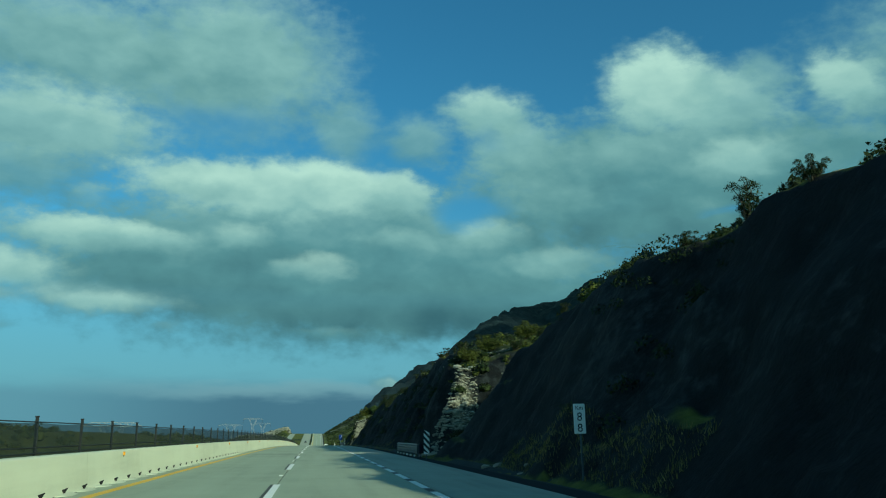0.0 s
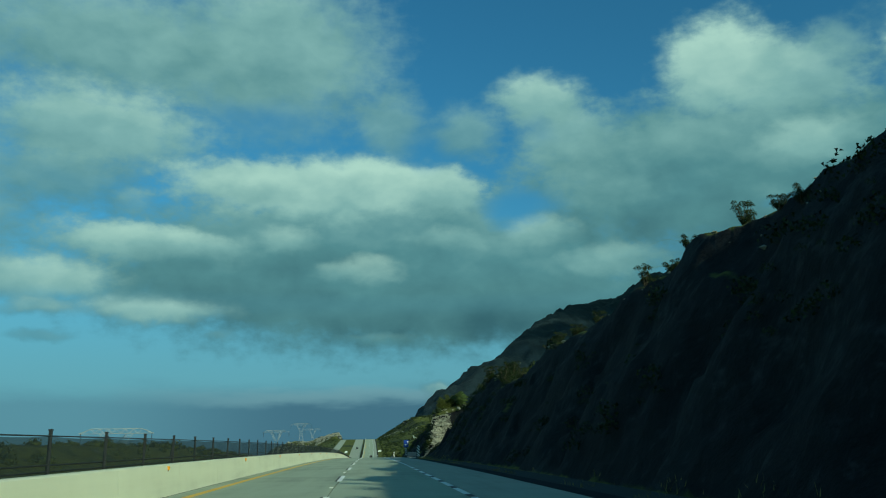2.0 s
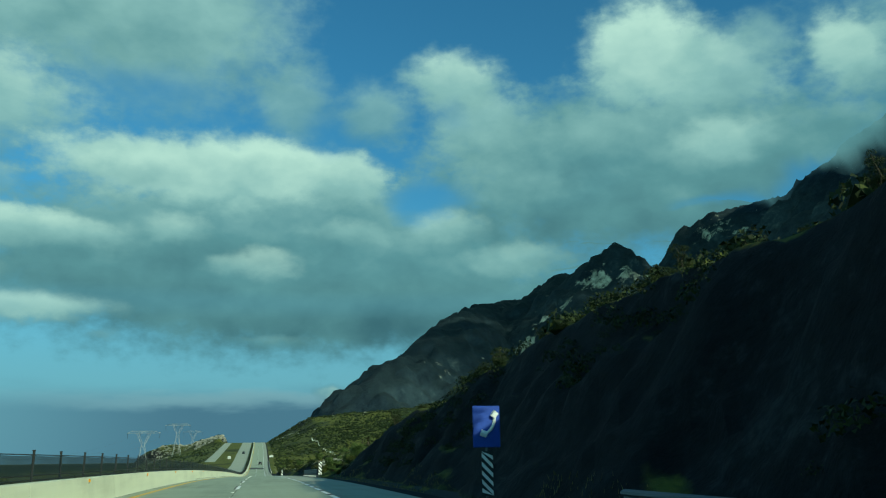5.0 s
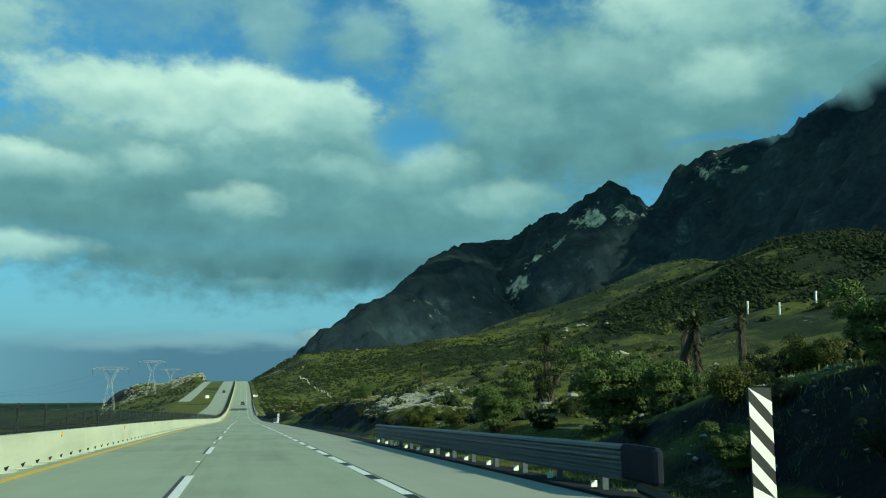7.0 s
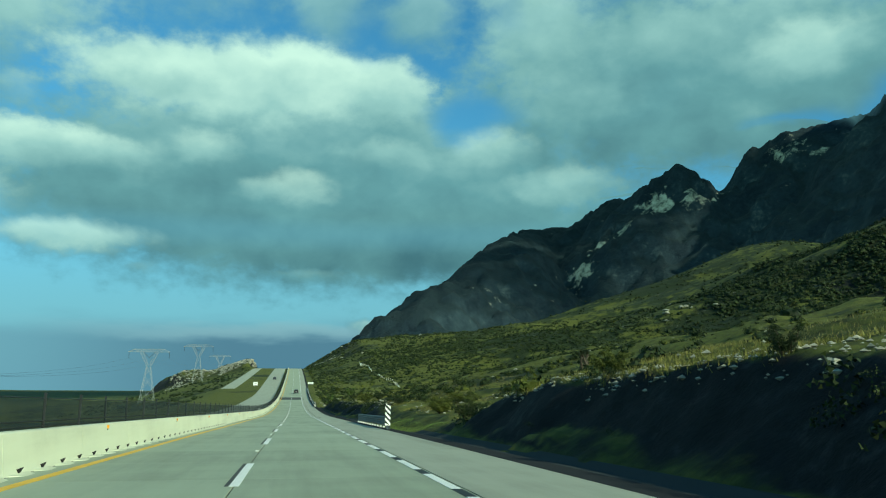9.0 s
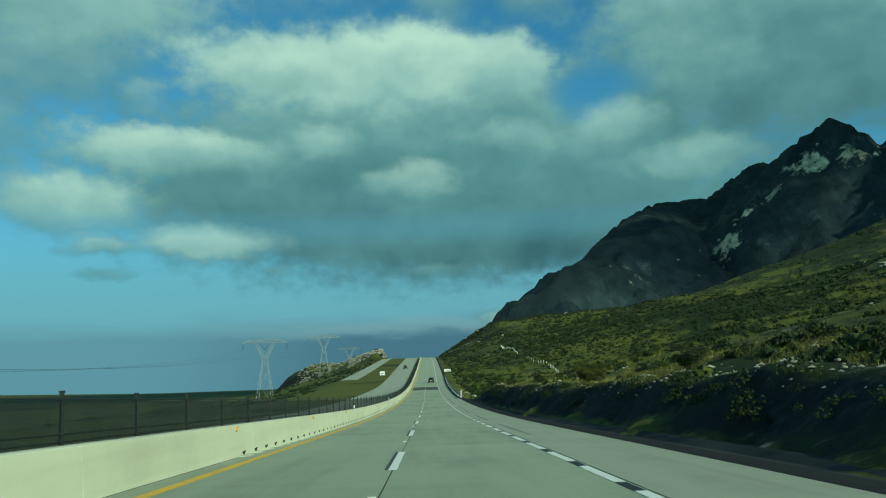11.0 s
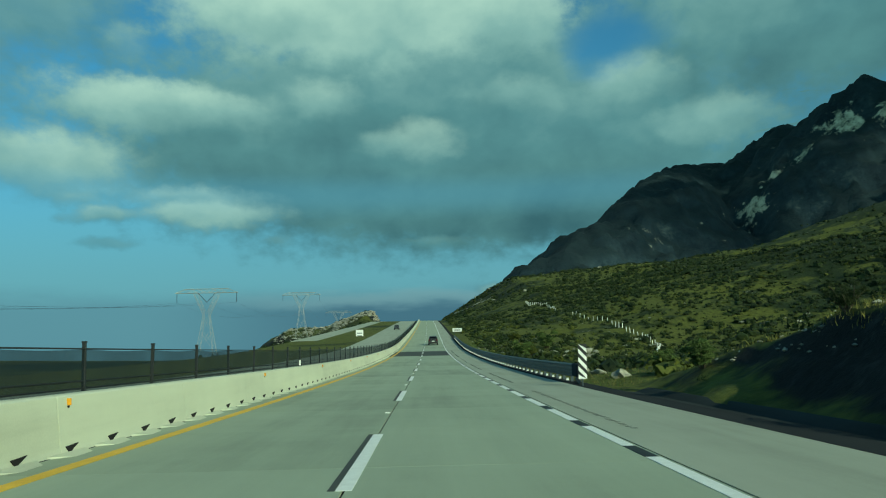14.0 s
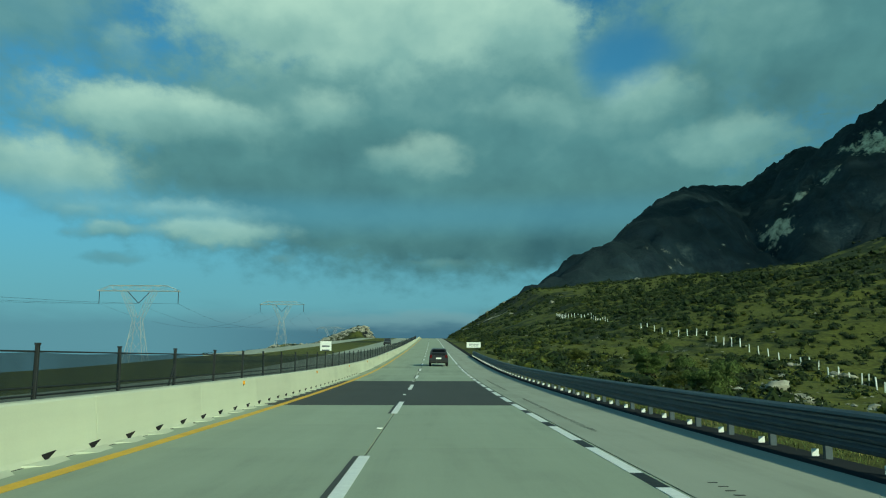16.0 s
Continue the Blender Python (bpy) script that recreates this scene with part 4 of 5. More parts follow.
# ---- pylons and their cables ----
def pylon():
    """A wineglass pylon: splayed legs, a narrow waist, two arms that hold a long crossarm."""
    top = empty("pylon")
    tagged(top, "tall pale steel lattice power pylon standing in haze", "pylon", group="power pylons")
    lv = [(0, 4.4), (8, 3.0), (15, 1.9), (21, 1.1)]
    for sx in (-1, 1):
        for sy in (-1, 1):
            bm = bmesh.new()
            for (z0, r0), (z1, r1) in zip(lv, lv[1:]):
                add_tube(bm, (sx * r0, sy * r0, z0 - (6 if z0 == 0 else 0)), (sx * r1, sy * r1, z1), .075, n=4)
            part("leg", bm, M_PYLON, top)
    for (z0, r0), (z1, r1) in zip(lv, lv[1:]):
        bm = bmesh.new()
        for q in range(4):
            c, s = (1, 0, -1, 0)[q], (0, 1, 0, -1)[q]
            for e in (-1, 1):
                add_tube(bm, (c * r0 - s * e * r0, s * r0 + c * e * r0, z0), (c * r1 + s * e * r1, s * r1 - c * e * r1, z1), .035, n=4)
        part("bracing", bm, M_PYLON, top)["kind"] = "stuff"
    for sx in (-1, 1):
        bm = bmesh.new()
        for sy in (-1, 1):
            add_tube(bm, (sx * 1.1, sy * 1.1, 21), (sx * 5.0, sy * .8, 29.2), .06, n=4)
            add_tube(bm, (sx * .3, sy * 1.1, 21.6), (sx * 3.4, sy * .8, 29.2), .05, n=4)
            for k in range(5):
                a, b = k / 5, (k + 1) / 5
                add_tube(bm, (sx * (1.1 + 3.9 * a), sy * .9, 21 + 8.2 * a), (sx * (.3 + 3.1 * b), sy * .9, 21.6 + 7.6 * b), .03, n=4)
        part("arm", bm, M_PYLON, top)
    bm = bmesh.new()
    for y in (-.8, .8):
        add_tube(bm, (-11.6, y, 29.3), (11.6, y, 29.3), .08, n=4)
        add_tube(bm, (-8.0, y, 30.8), (8.0, y, 30.8), .08, n=4)
        for k in range(12):
            x = -8 + 16 * k / 12
            add_tube(bm, (x, y, 29.3 if k % 2 else 30.8), (x + 16 / 12, y, 30.8 if k % 2 else 29.3), .05, n=4)
        for sx in (-1, 1):
            add_tube(bm, (sx * 8.0, y, 30.8), (sx * 11.6, y, 29.3), .07, n=4)
    part("crossarm", bm, M_PYLON, top)
    for x in (-11.2, 0, 11.2):
        bm = bmesh.new()
        if x:
            add_tube(bm, (x, 0, 29.2), (x, 0, 25.6), .10, n=6)
        else:
            add_tube(bm, (-3.2, 0, 29.2), (0, 0, 25.8), .11, n=6)
            add_tube(bm, (3.2, 0, 29.2), (0, 0, 25.8), .09, n=6)
        part("insulator", bm, M_DARKSTEEL, top)
    return top


PYLONS = [(-80, 356, -24), (-80, 838, -18), (-73, 1030, -8), (-76, 1275, -10)]
first = pylon()
first.matrix_basis = Matrix.Translation(PYLONS[0])
for spot in PYLONS[1:]:
    copy_thing(first, Matrix.Translation(spot))


def cable(xa, ya, za, xb, yb, zb):
    bm = bmesh.new()
    pts = []
    for i in range(15):
        t = i / 14
        pts.append(Vector((xa + (xb - xa) * t, ya + (yb - ya) * t, za + (zb - za) * t - 7.5 * 4 * t * (1 - t))))
    rings = [[bm.verts.new(p + Vector((.02 * math.cos(1.5708 * k), 0, .02 * math.sin(1.5708 * k)))) for k in range(4)] for p in pts]
    for a, b in zip(rings, rings[1:]):
        for k in range(4):
            bm.faces.new((a[k], a[(k + 1) % 4], b[(k + 1) % 4], b[k]))
    ob = part("power_cable", bm, M_DARKSTEEL)
    tagged(ob, "thin dark sagging power cable between pylons", "cable", group="power cables")


for (xa, ya, za), (xb, yb, zb) in zip(PYLONS, PYLONS[1:]):
    for x in (-11.2, 0, 11.2):
        cable(xa + x, ya, za + 25.7, xb + x, yb, zb + 25.7)


# ---- white posts of the hillside fence ----
def ground_z(x, y):
    return float(land(np.array([float(x)]), np.array([float(y)]))[0])


def hill_posts():
    rnd = random.Random(9)
    first = None
    spots = []
    for y in np.arange(667, 868, 3.3):
        if 771 < y < 795:
            continue
        spots.append((float(np.interp(y, [667, 690, 711, 740, 765, 783, 820, 845, 866], [40, 47, 49.5, 48.5, 44, 42, 43, 40.5, 41])), y))
    for y in np.arange(300, 330, 5.5):
        spots.append((46 + .1 * (y - 316), y))
    for u, y in spots:
        x = u + float(road_x(y))
        m = Matrix.Translation((x, y, ground_z(x, y))) @ pose(0, 0, 0, rnd.uniform(-4, 4), rnd.uniform(-4, 4), rnd.uniform(0, 90))
        if first is None:
            bm = box_bm((-.065, -.065, -.5), (.065, .065, 1.2), .012)
            first = part("fence_post", bm, M_WHITE)
            tagged(first, "white-painted concrete fence post on the hillside", "fence post", group="hillside fence posts")
            first.matrix_basis = m
        else:
            copy_thing(first, m)


hill_posts()


# ---- plants and stones ----
def fast_mesh(name, co, n, mat):
    """A mesh of loose polygons of n corners each, from an array of corners."""
    co = np.ascontiguousarray(co, np.float32).reshape(-1, 3)
    k = len(co) // n
    me = bpy.data.meshes.new(name)
    me.vertices.add(len(co))
    me.vertices.foreach_set("co", co.ravel())
    me.loops.add(len(co))
    me.loops.foreach_set("vertex_index", np.arange(len(co), dtype=np.int32))
    me.polygons.add(k)
    me.polygons.foreach_set("loop_start", np.arange(0, len(co), n, dtype=np.int32))
    me.polygons.foreach_set("loop_total", np.full(k, n, np.int32))
    me.update(calc_edges=True)
    me.materials.append(mat)
    return me


def leaves(centres, radii, per, size, rng, flat=0.75):
    """Triangular sprays of leaves on lumpy shells round the centres."""
    n = len(centres)
    d = rng.normal(size=(n, per, 3))
    d /= np.linalg.norm(d, axis=-1, keepdims=True)
    d[..., 2] = np.abs(d[..., 2]) * 1.1 - .25
    lump = .62 + .38 * np.sin(d[..., :1] * 5 + centres[:, None, :1]) * np.sin(d[..., 1:2] * 5 + centres[:, None, 1:2])
    r = radii[:, None, None] * (.45 + .55 * rng.random((n, per, 1)) ** .5) * (.55 + .5 * lump)
    p = centres[:, None, :] + d * r * np.array([1, 1, flat])
    s = (size * radii)[:, None, None]
    a = rng.normal(size=(n, per, 3))
    a /= np.linalg.norm(a, axis=-1, keepdims=True)
    b = np.cross(a, d + .3 * rng.normal(size=(n, per, 3)))
    b /= np.linalg.norm(b, axis=-1, keepdims=True) + 1e-6
    return np.stack([p - a * s * .55, p + a * s * .55 + b * s * .2, p + b * s * 1.1], 2).reshape(-1, 3)


ICO = bmesh.new()
bmesh.ops.create_icosphere(ICO, subdivisions=1, radius=1)
ICO_CO = np.array([tuple(v.co) for v in ICO.verts])
ICO_FACES = np.array([[v.index for v in f.verts] for f in ICO.faces])
ICO.free()


def hearts(centres, radii, rng, flat=.75):
    """The dense dark inside of each bush: a lumpy closed form under its leaves."""
    v = ICO_CO[None] * (.36 + .36 * rng.random((len(centres), len(ICO_CO), 1))) * radii[:, None, None] * np.array([1, 1, flat])
    return (centres[:, None] + v)[:, ICO_FACES].reshape(-1, 3)


def scatter(n, u0, u1, y0, y1, rng, power=1.0):
    u = u0 + (u1 - u0) * rng.random(n) ** power
    y = y0 + (y1 - y0) * rng.random(n)
    x = u + road_x(y)
    return u, x, y


def cut_edge(y):
    h = np.interp(y, CUT_Y, CUT_H)
    return 8.2 + (.5 * h + 1.6) * np.interp(y, RUN_Y, RUN_K), h


def scrub(name, label, n, u0, u1, y0, y1, rlo, rhi, per, size, mat, seed, power=1.0, dense=0.0, clear=0.3):
    rng = np.random.default_rng(seed)
    u, x, y = scatter(n, u0, u1, y0, y1, rng, power)
    mask = value_noise(x * .03, y * .03, 55) + .5 * value_noise(x * .11, y * .11, 56) > dense
    edge, h = cut_edge(y)
    mask &= (u < 0) | (u > edge + clear)
    mask &= ~((y > 400) & (y < 552) & (u > 0) & (u < edge + 3.5) & (rng.random(len(u)) < .8))
    mask &= ~((y > 262) & (y < 325) & (u < 24) & (u > 0) & (rng.random(len(u)) < .5))
    mask &= ~((y > 318) & (y < 425) & (u < 48) & (u > 0) & (rng.random(len(u)) < .72))
    x, y = x[mask], y[mask]
    r = rlo + (rhi - rlo) * rng.random(len(x)) ** 2
    c = np.stack([x, y, land(x, y) + r * .12], 1)
    ob = new(name, fast_mesh(name, np.concatenate([leaves(c, r, per, size, rng), hearts(c, r, rng)]), 3, mat))
    return tagged(ob, label, "scrub", kind="stuff")


scrub("scrub", "dark green thorn scrub over the near slopes", 7600, 10, 75, -10, 560, .3, 1.0, 90, .2, M_SCRUB, 1, 1.5, -.10)
scrub("scrub", "olive sunlit scrub over the near slopes", 2400, 10, 75, -10, 560, .3, 1.1, 80, .18, M_OLIVE, 2, 1.4, -.02)
scrub("scrub", "dark scrub on the slope beyond the guard rail", 19000, 9, 240, 540, 1150, .35, 1.7, 36, .2, M_SCRUB, 3, 1.0, -.30)
scrub("scrub", "olive scrub on the slope beyond the guard rail", 5000, 9, 210, 540, 1150, .3, 1.4, 36, .2, M_OLIVE, 4, 1.2, -.4)
scrub("scrub", "scrub on the far mountain foot", 22000, 60, 760, 200, 1700, .8, 2.8, 14, .26, M_SCRUB, 5, 1.2, -.2)
scrub("scrub", "low dark scrub on the upper hillside", 9000, 42, 210, 585, 930, .45, 1.4, 30, .22, M_SCRUB, 9, 1.0, -.6)
# thicket added to darken the spur, which only lies in shadow
scrub("woodland", "dark thicket added in place of the shade on the steep spur", 9500, 235, 450, 640, 880, 1.4, 3.4, 14, .3, M_SCRUB, 8, 1.0, -2)
scrub("scrub", "scrub on the ground that falls to the plain", 3600, -150, -33, 300, 1250, .5, 2.0, 24, .22, M_SCRUB, 6, 1.0, -.05)

scrub("scrub", "grey-green scrub on the bank beyond the opposite carriageway", 2400, -62, -19.5, -20, 270, .4, 1.3, 50, .18, M_OLIVE, 7, 1.0, -.2)


def face_scrub():
    rng = np.random.default_rng(21)
    n = 3600
    y = np.concatenate([rng.uniform(-20, 262, 2700), rng.uniform(318, 555, 900)])
    edge, h = cut_edge(y)
    u = 8.9 + (edge - 8.4) * rng.random(n)
    keep = (h > 1.2) & (value_noise(u * .5, y * .22, 77) > .06)
    x, y, u = (u + road_x(y))[keep], y[keep], u[keep]
    r = .16 + .5 * rng.random(len(x)) ** 2
    c = np.stack([x - .15, y, land(x, y) + .05], 1)
    ob = new("scrub", fast_mesh("scrub", leaves(c, r, 70, .17, rng, 1.0), 3, M_SCRUB))
    tagged(ob, "dark tufts of scrub on the shaded rock cuttings", "scrub", kind="stuff")


face_scrub()


def grass(name, label, n, regions, hlo, hhi, mat, seed):
    rng = np.random.default_rng(seed)
    co = []
    for u0, u1, y0, y1, share in regions:
        k = int(n * share)
        u, x, y = scatter(k, u0, u1, y0, y1, rng)
        keep = value_noise(x * .25, y * .25, 90) > -.12
        x, y = x[keep], y[keep]
        z = land(x, y) - .03
        h = hlo + (hhi - hlo) * rng.random(len(x))
        a = rng.random(len(x)) * 6.283
        w = .006 + .012 * rng.random(len(x))
        lean = rng.normal(size=(len(x), 2)) * .3 * h[:, None]
        p = np.stack([x, y, z], 1)
        side = np.stack([np.cos(a) * w, np.sin(a) * w, 0 * w], 1)
        tip = p + np.concatenate([lean, h[:, None]], 1)
        co.append(np.stack([p - side, p + side, tip], 1).reshape(-1, 3))
    ob = new(name, fast_mesh(name, np.concatenate(co), 3, mat))
    tagged(ob, label, "grass", kind="stuff")


grass("dry_grass", "straw-coloured dry grass along the verge and the bank tops", 190000,
      [(7.7, 9.0, 16, 34, .02), (7.2, 8.4, 60, 260, .05), (12, 34, 268, 325, .14), (10.5, 26, 318, 400, .18), (11, 28, 400, 556, .22), (7.4, 26, 556, 640, .12)], .06, .24, M_STRAW, 31)
grass("green_grass", "short green grass at the foot of the guard rail", 50000,
      [(7.0, 12, 262, 300, .35), (6.95, 9.5, 380, 410, .2), (6.95, 11, 556, 690, .45)], .04, .17, M_GREEN, 32)


grass("bank_grass", "sunlit yellow-green grass on the long low bank", 130000, [(10.6, 19, 402, 556, .75), (10.6, 18, 322, 378, .25)], .08, .26, M_BANKGRASS, 33)


def dirt_track(points, width):
    """A pale track laid over the hillside."""
    pts = [Vector((u + float(road_x(y)), y, 0)) for u, y in points]
    fine = []
    for a, b in zip(pts, pts[1:]):
        fine += [a.lerp(b, i / 8) for i in range(8)]
    co, faces = [], []
    for i, p in enumerate(fine[:-1]):
        d = (fine[i + 1] - p).normalized()
        n = Vector((-d.y, d.x, 0))
        for s in (-1, -.3, .3, 1):
            q = p + n * s * width / 2
            co.append((q.x, q.y, ground_z(q.x, q.y) + (.25 if abs(s) < 1 else -.3)))
        if i:
            k = 4 * i
            faces += [(k - 4 + j, k - 3 + j, k + 1 + j, k + j) for j in range(3)]
    ob = new("dirt_track", raw_mesh("dirt_track", co, faces, M_TRACK))
    tagged(ob, "pale dirt track climbing the hillside", "track", kind="structure")


dirt_track([(11, 1012), (16, 990), (24, 968), (38, 955)], 2.6)
dirt_track([(270, 945), (300, 950), (345, 958), (400, 955)], 5.0)


def boulder_mesh(seed, rough=.28):
    bm = bmesh.new()
    bmesh.ops.create_icosphere(bm, subdivisions=2, radius=1)
    off = Vector((seed * 3.7, seed * 1.3, 0))
    for v in bm.verts:
        n = noise.noise(v.co * 1.1 + off) * rough * 1.6 + noise.noise(v.co * 2.7 + off) * rough
        v.co *= 1 + n
        v.co.z *= .62
    me = bpy.data.meshes.new("boulder")
    bm.to_mesh(me)
    bm.free()
    me.materials.append(M_ROCK)
    return me


def boulders():
    shapes = [boulder_mesh(s) for s in range(5)]
    rnd = random.Random(17)
    spots = []
    for n, (u0, u1, y0, y1), (r0, r1) in ((18, (10, 14, 304, 318), (.08, .2)), (10, (13, 18, 284, 300), (.2, .5)), (26, (8.2, 11.5, 55.1, 57.0), (.12, .36)), (28, (8.2, 12.0, 187.0, 188.9), (.12, .36)), (10, (10.5, 14, 57, 60), (.15, .4)), (10, (11, 15, 189, 193), (.15, .4)), (30, (10.6, 12.0, 322, 378), (.06, .17)), (14, (10.6, 12.4, 425, 540), (.08, .2)), (14, (11.5, 15, 535, 552), (.12, .40)), (8, (74, 96, 712, 734), (.4, .9)), (12, (205, 240, 770, 800), (.6, 1.6)), (16, (18, 30, 655, 680), (.3, .9)), (10, (40, 50, 695, 712), (.3, .9)), (34, (9.5, 13, 309, 318), (.08, .26)),
                                          (10, (13.5, 16.5, 14, 46), (.15, .4)), (10, (11.6, 14, 330, 370), (.08, .2)), (10, (9, 12, 560, 640), (.2, .5)),
                                          (5, (7.5, 8.2, 24, 40), (.15, .3)), (14, (10, 34, 620, 680), (.3, .9)), (8, (30, 110, 900, 1040), (.6, 1.6)), (14, (-62, -34, 1058, 1100), (.6, 1.5)), (9, (14.6, 17.5, 62, 158), (.2, .45))):
        for _ in range(n):
            spots.append((rnd.uniform(u0, u1), rnd.uniform(y0, y1), rnd.uniform(r0, r1) ** 1.2))
    for i, (u, y, r) in enumerate(spots):
        x = u + float(road_x(y))
        ob = new("boulder", shapes[i % 5])
        ob.matrix_basis = Matrix.Translation((x, y, ground_z(x, y) + r * .15)) @ pose(0, 0, 0, rnd.uniform(-15, 15), rnd.uniform(-15, 15), rnd.uniform(0, 360)) @ Matrix.Diagonal((r * rnd.uniform(.8, 1.5), r, r * rnd.uniform(.7, 1.2), 1))
        tagged(ob, "pale weathered limestone boulder lying on the slope", "boulder", group="limestone boulders")


boulders()


def stones():
    rng = np.random.default_rng(41)
    co = []
    base = np.array([(1, 0, 0), (0, 1, 0), (-1, 0, 0), (0, -1, 0), (0, 0, .5), (0, 0, -.5)])
    fac = [(0, 1, 4), (1, 2, 4), (2, 3, 4), (3, 0, 4), (1, 0, 5), (2, 1, 5), (3, 2, 5), (0, 3, 5)]
    for n, u0, u1, y0, y1, r0, r1 in ((900, 11, 16, 303, 322, .04, .13), (350, 9.5, 22, 276, 300, .04, .15), (160, 8.4, 13.5, 261, 275, .04, .12), (260, 14, 30, 276, 296, .05, .22), (900, 8.1, 11.8, 54.9, 57.1, .05, .2), (900, 8.1, 12.2, 186.9, 189, .05, .2), (1800, 9.3, 13.4, 308, 318.5, .04, .18), (900, 10.3, 12.2, 322, 378, .04, .14), (700, 9.9, 12.0, 425, 552, .04, .13),
                                      (500, 13.4, 18, 12, 160, .05, .2), (700, 11.2, 18, 320, 552, .05, .2), (600, 9, 60, 560, 760, .06, .28), (450, 20, 260, 300, 1100, .2, .6), (700, -62, -33, 1055, 1110, .4, 1.6), (500, -110, -60, 1080, 1160, .4, 1.7)):
        u, x, y = scatter(n, u0, u1, y0, y1, rng)
        r = r0 + (r1 - r0) * rng.random(n) ** 2
        v = base[None] * (.6 + .8 * rng.random((n, 6, 3))) * r[:, None, None]
        v = v + np.stack([x, y, land(x, y) + r * .2], 1)[:, None]
        co.append(v[:, np.array(fac)].reshape(-1, 3))
    ob = new("stones", fast_mesh("stones", np.concatenate(co), 3, M_ROCK))
    tagged(ob, "scattered pale limestone rubble", "stones", kind="stuff")


stones()


def limb(bm, a, b, r0, r1, bend, rnd, n=4, k=6):
    """A bent tapering tube, as one skin."""
    a, b = Vector(a), Vector(b)
    rings = []
    q = (b - a).to_track_quat("Z", "Y").to_matrix()
    for i in range(n + 1):
        t = i / n
        p = a.lerp(b, t) + Vector((rnd.uniform(-bend, bend), rnd.uniform(-bend, bend), 0)) * (0 if i in (0, n) else 1)
        r = r0 + (r1 - r0) * t
        rings.append([bm.verts.new(p + q @ Vector((r * math.cos(6.2832 * j / k), r * math.sin(6.2832 * j / k), 0))) for j in range(k)])
    for u, v in zip(rings, rings[1:]):
        for j in range(k):
            bm.faces.new((u[j], u[(j + 1) % k], v[(j + 1) % k], v[j]))
    bm.faces.new(rings[0][::-1])
    bm.faces.new(rings[-1])


def shrub(height, spread, seed, mat, label, per=120, clumps=9):
    """A bush or small tree: limbs and a ragged crown of leaf sprays."""
    rnd, rng = random.Random(seed), np.random.default_rng(seed)
    top = empty("shrub")
    tagged(top, label, "shrub", group="shrubs on the slopes")
    ends = []
    for i in range(clumps):
        bm = bmesh.new()
        a = 6.283 * i / clumps + rnd.uniform(-.3, .3)
        q = rnd.uniform(.25, 1) * spread
        e = Vector((math.cos(a) * q, math.sin(a) * q, height * rnd.uniform(.45, .95)))
        limb(bm, (0, 0, -.2), e, .05 * height ** .5, .012, .08 * height, rnd)
        ends.append(e)
        part("branch", bm, M_BARK, top)
    c = np.array([tuple(e * k) for k in (1.0, .68, .38) for e in ends])
    r = np.array([rnd.uniform(.28, .5) * spread for _ in c])
    me = fast_mesh("foliage", leaves(c, r, per * 4, .105, rng, .9), 3, mat)
    ob = new("foliage", me)
    ob.parent = top
    return top


def plant(proto, u, y, scale, turn, first=[]):
    x = u + float(road_x(y))
    m = Matrix.Translation((x, y, ground_z(x, y) - .05)) @ pose(0, 0, 0, 0, 0, turn) @ Matrix.Diagonal((scale, scale, scale, 1))
    if proto not in first:
        first.append(proto)
        proto.matrix_basis = m
        return proto
    ob = copy_thing(proto, Matrix.Translation(m.translation))
    ob.matrix_basis = m
    return ob


SH_A = shrub(1.3, .8, 51, M_SCRUB, "dark ragged thorn shrub on the cutting's edge")
SH_B = shrub(2.0, 1.0, 52, M_SCRUB, "taller open shrub standing against the sky", 80, 7)
SH_C = shrub(1.6, 1.5, 53, M_OLIVE, "broad olive-green shrub with yellowish leaves")
SH_D = shrub(3.0, 1.7, 54, M_GREEN, "large bright green bush behind the guard rail", 260, 11)


